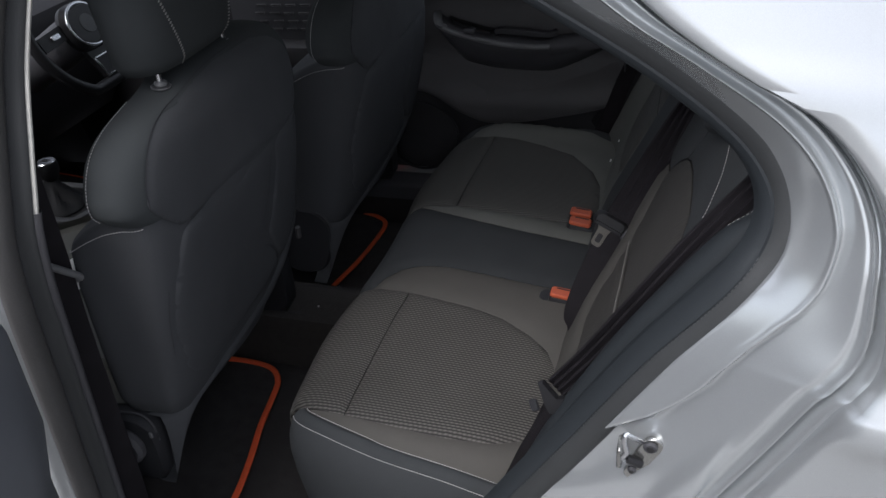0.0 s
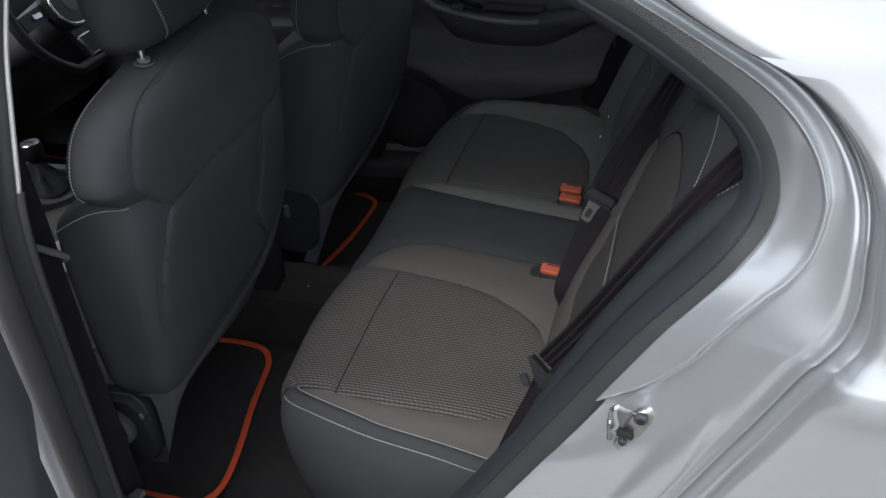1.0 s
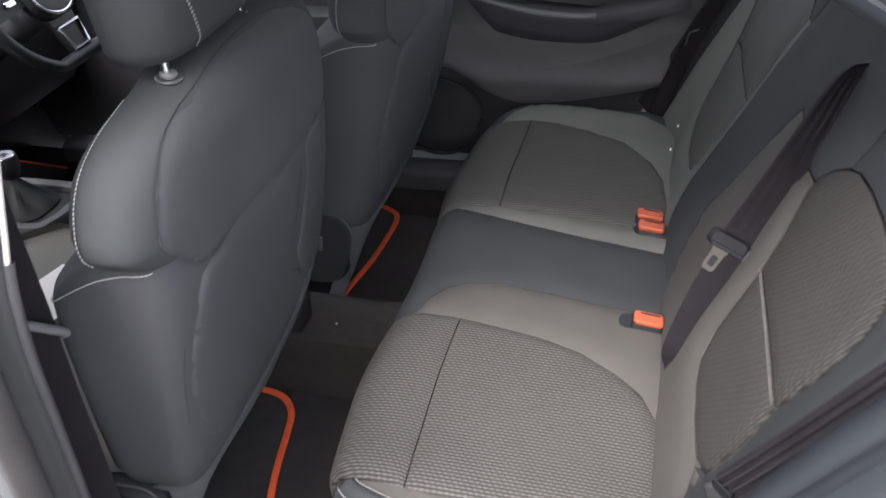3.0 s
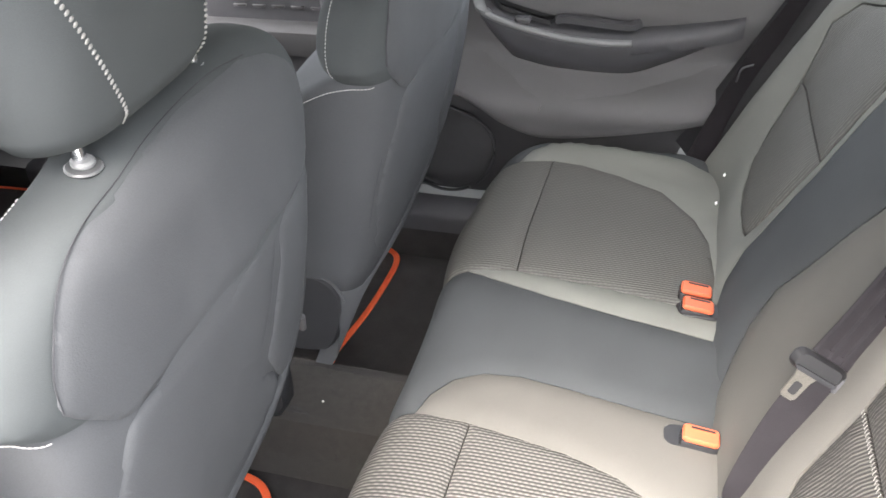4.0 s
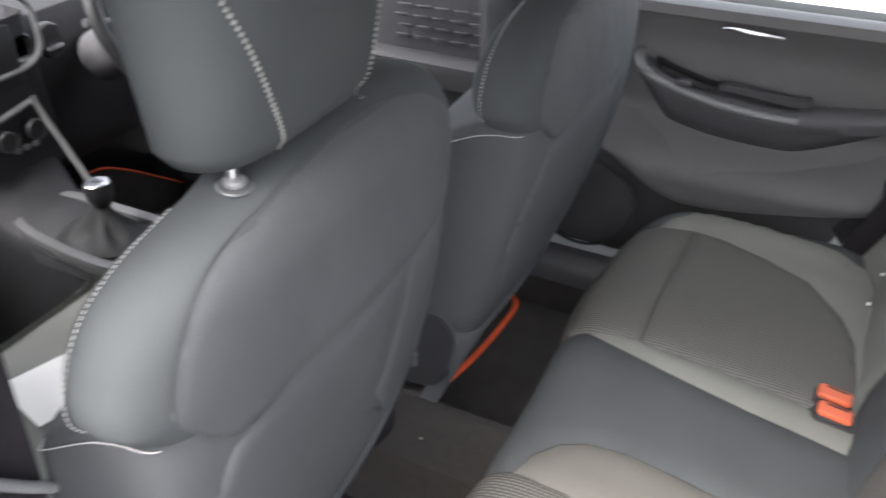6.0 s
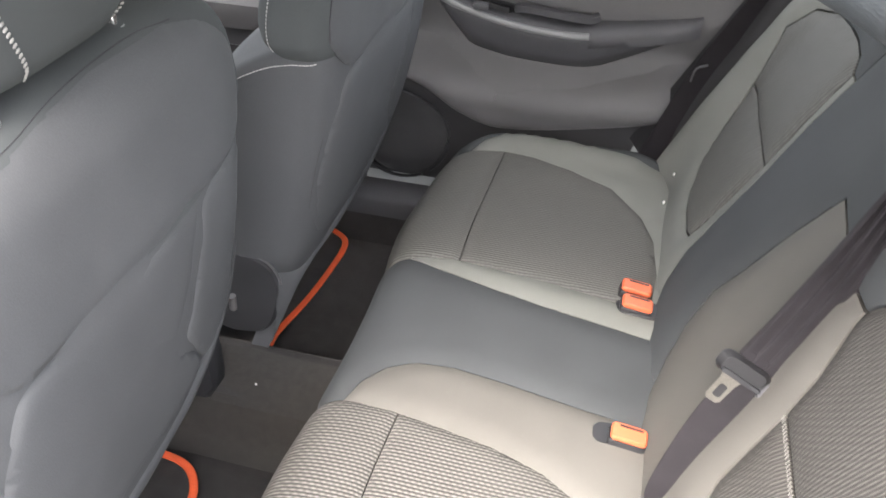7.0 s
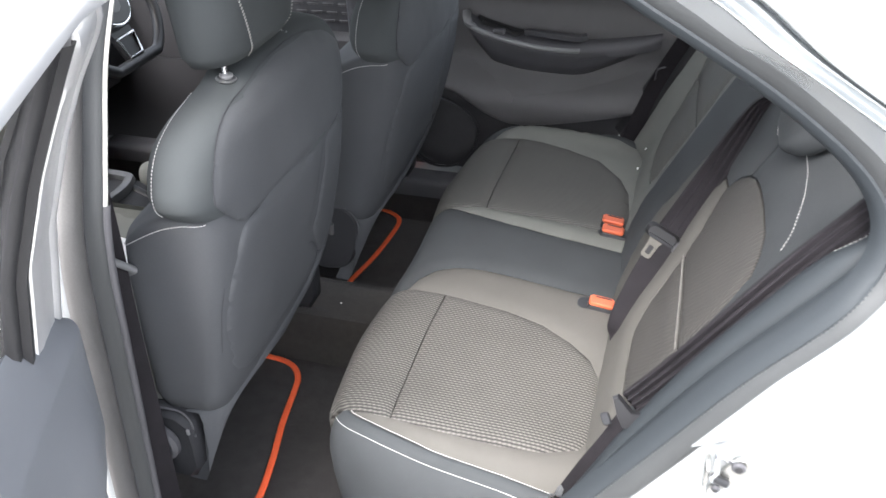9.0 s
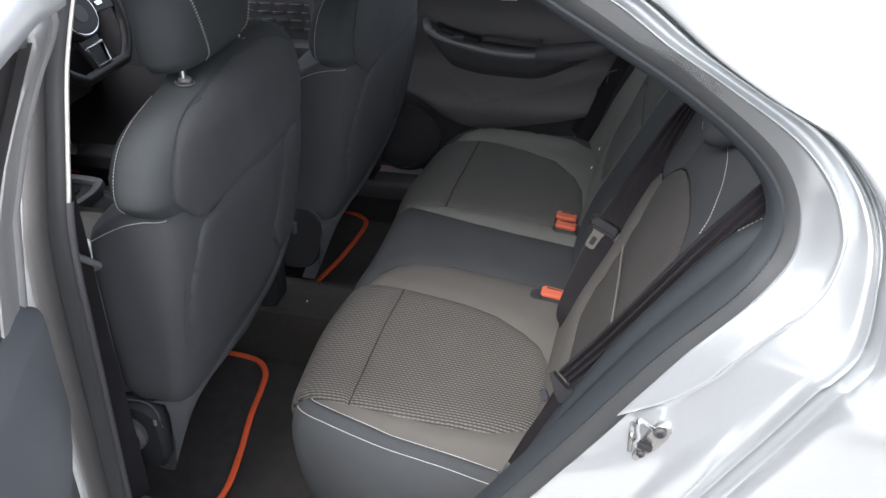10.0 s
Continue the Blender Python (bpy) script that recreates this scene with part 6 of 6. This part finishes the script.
part("gaiter", loft(rows), GAITER, lever, "creased black leather gaiter", sharp=30)
kn = [[Vector((-1.46 + r * math.cos(a), CY + r * math.sin(a), z)) for a in np.linspace(0, 2 * math.pi, 25)[:-1]] for z, r in ((0.712, 0.014), (0.722, 0.020), (0.738, 0.0265), (0.755, 0.0285), (0.766, 0.026))]
knob = part("knob", loft(kn), BLACK, lever, "black gear knob")
part("cap", disc((-1.46, CY, 0.7655), (0, 0, 1), 0.0245, 0.004, 0.002), CHROME, knob, "bright metal cap")
part("gate_mark", slab(rounded(0.022, 0.003, 0.001), Matrix.Translation((-1.46, CY, 0.7695)), 0.0008, 0.0002), BLACK, knob)
for dx in (-0.008, 0, 0.008):
    part("gate_mark", slab(rounded(0.0025, 0.018, 0.001), Matrix.Translation((-1.46 + dx, CY, 0.7697)), 0.0008, 0.0002), BLACK, knob)
hb = thing("handbrake", (-1.3, CY + 0.045, 0.5), "black handbrake lever beside the console", "handbrake")
part("lever", tube(spline([(-1.14, CY + 0.05, 0.50), (-1.22, CY + 0.05, 0.56), (-1.33, CY + 0.05, 0.62), (-1.38, CY + 0.05, 0.625)], 5), 0.015), BLACK, hb)

dash = thing("dashboard", (-1.85, CY, 0.6), "charcoal dashboard across the front cabin", "dashboard")
rows = []
for y in np.linspace(-0.08, 1.38, 20):
    rows.append([Vector((x, y, z)) for x, z in ((-2.06, 0.55), (-1.86, 0.60), (-1.80, 0.68), (-1.78, 0.82), (-1.76, 0.93), (-1.78, 1.0), (-1.85, 1.04), (-2.1, 1.06), (-2.5, 1.03))])
part("body", loft(rows, closed=False), DASH_BLACK, dash)
part("console_face", loft([[Vector((x, CY + a * w, z)) for a, w, x in ((-1, 0.15, -1.80), (-0.95, 0.15, -1.73), (-0.8, 0.15, -1.715), (0.8, 0.15, -1.715), (0.95, 0.15, -1.73), (1, 0.15, -1.80))] for z in np.linspace(0.70, 1.03, 8)], closed=False), DASH_BLACK, dash)
part("screen", block(-1.716, -1.706, CY - 0.09, CY + 0.09, 0.90, 1.02, 0.004), BLACK, dash)
for y in (CY - 0.07, CY, CY + 0.07):
    k = part("climate_knob", disc((-1.715, y, 0.80), (1, 0, 0.15), 0.022, 0.022, 0.004), BLACK, dash)
    part("knob_ring", tube([Vector((-1.692, y + 0.0215 * math.cos(a), 0.803 + 0.0215 * math.sin(a))) for a in np.linspace(0, 2 * math.pi, 20)], 0.0016, 6), GREY_PLASTIC, k)
for y in (CY + 0.11, CY + 0.18):
    v = part("air_vent", slab(rounded(0.075, 0.05, 0.02), Matrix.Translation((-1.735, y, 0.955)) @ Matrix.Rotation(radians(90), 4, 'Y'), 0.02, 0.004), BLACK, dash)
    part("vent_bar", block(-1.716, -1.708, y - 0.022, y + 0.022, 0.938, 0.947, 0.003), CHROME, v)

bez = spline([(-1.708, 0.69 + 0.105 * math.copysign(abs(math.cos(a)) ** 0.6, math.cos(a)), 1.0 + 0.075 * math.copysign(abs(math.sin(a)) ** 0.6, math.sin(a))) for a in np.linspace(0, 2 * math.pi, 25)[:-1]], 3, True)
part("vent_bezel", tube(bez + bez[:1], 0.006, 8), SATIN_GREY, dash, "satin grey vent bezel")
part("trim_bar", tube([Vector((-1.706, 0.56, 0.842)), Vector((-1.706, 0.65, 0.847)), Vector((-1.708, 0.73, 0.858))], 0.006, 8), SATIN_GREY, dash, "satin grey trim bar")
part("side_edge", tube(spline([(-1.70, 0.735, 0.87), (-1.685, 0.73, 0.84), (-1.60, 0.725, 0.717), (-1.56, 0.72, 0.67)], 6), 0.007, 8), RIM_GREY, dash, "dark edge of the console side")
for i in range(3):
    part("button", block(-1.712, -1.704, 0.66 + 0.022 * i, 0.676 + 0.022 * i, 0.763, 0.775, 0.003), SATIN_GREY, dash)

WHEEL = Vector((-1.485, 0.955, 1.018))
WA = Vector((math.cos(0.42), 0, math.sin(0.42)))
WU = Vector((-math.sin(0.42), 0, math.cos(0.42)))
wheel = thing("steering_wheel", WHEEL, "black three-spoke steering wheel with silver trim rings", "steering wheel")


def on_wheel(u, v, h=0.0):
    return WHEEL + Vector((0, u, 0)) + WU * v + WA * h


rimp = [on_wheel(0.182 * math.cos(a), 0.182 * math.sin(a) if math.sin(a) > -0.86 else -0.158, 0) for a in np.linspace(0, 2 * math.pi, 49)]
part("rim", sweep(rimp + rimp[1:2], circle(0.0155, 12), WA), BLACK, wheel, "black leather rim")
WM = Matrix(((0, 1, 0), tuple(WU), tuple(WA))).transposed().to_4x4()
WM.translation = WHEEL
hub = part("hub", slab(rounded(0.15, 0.13, 0.055, 6), WM @ Matrix.Translation((0, 0, -0.02)), 0.05, 0.018), BLACK, wheel, "black airbag pad")
part("badge", disc(on_wheel(0, 0.0, 0.0285), WA, 0.026, 0.003, 0.001), RIM_GREY, hub, "plain round badge")
part("trim_ring", tube([on_wheel(0.062 * math.cos(a), 0.058 * math.sin(a), 0.024) for a in np.linspace(0, 2 * math.pi, 40)], 0.0045), CHROME, hub, "silver trim ring")
for a in (-0.35, math.pi + 0.35):
    c, s = math.cos(a), math.sin(a)
    sp = part("spoke", sweep([on_wheel(0.06 * c, 0.06 * s + 0.03), on_wheel(0.175 * c, 0.175 * s + 0.06)], [(-0.02, -0.008), (-0.02, 0.008), (0.02, 0.008), (0.02, -0.008)], WU), BLACK, wheel)
    part("button", slab(rounded(0.03, 0.014, 0.004), WM @ Matrix.Translation((0.115 * c, 0.115 * s + 0.045, 0.008)), 0.006, 0.002), CHROME, sp)
sp = part("spoke", slab([(-0.045, -0.055), (0.045, -0.055), (0.03, -0.155), (-0.03, -0.155)], WM @ Matrix.Translation((0, 0, -0.012)), 0.016, 0.004), BLACK, wheel)
part("spoke_trim", tube([on_wheel(u, v, 0.008) for u, v in ((-0.036, -0.085), (0.036, -0.085), (0.027, -0.14), (-0.027, -0.14), (-0.036, -0.085))], 0.005, 8), CHROME, sp, "silver spoke frame")
part("column", tube([on_wheel(0, -0.01, -0.02), on_wheel(0, -0.03, -0.28)], 0.06, 16), GREY_PLASTIC, wheel)
for u in (-1, 1):
    st = part("stalk", tube([on_wheel(u * 0.05, 0.0, -0.06), on_wheel(u * 0.17, 0.035, -0.05)], 0.009), BLACK, wheel)
part("lamp_mark", disc(on_wheel(0.05, -0.045, -0.03), WA, 0.008, 0.006, 0.001), RED, wheel, "red mark")
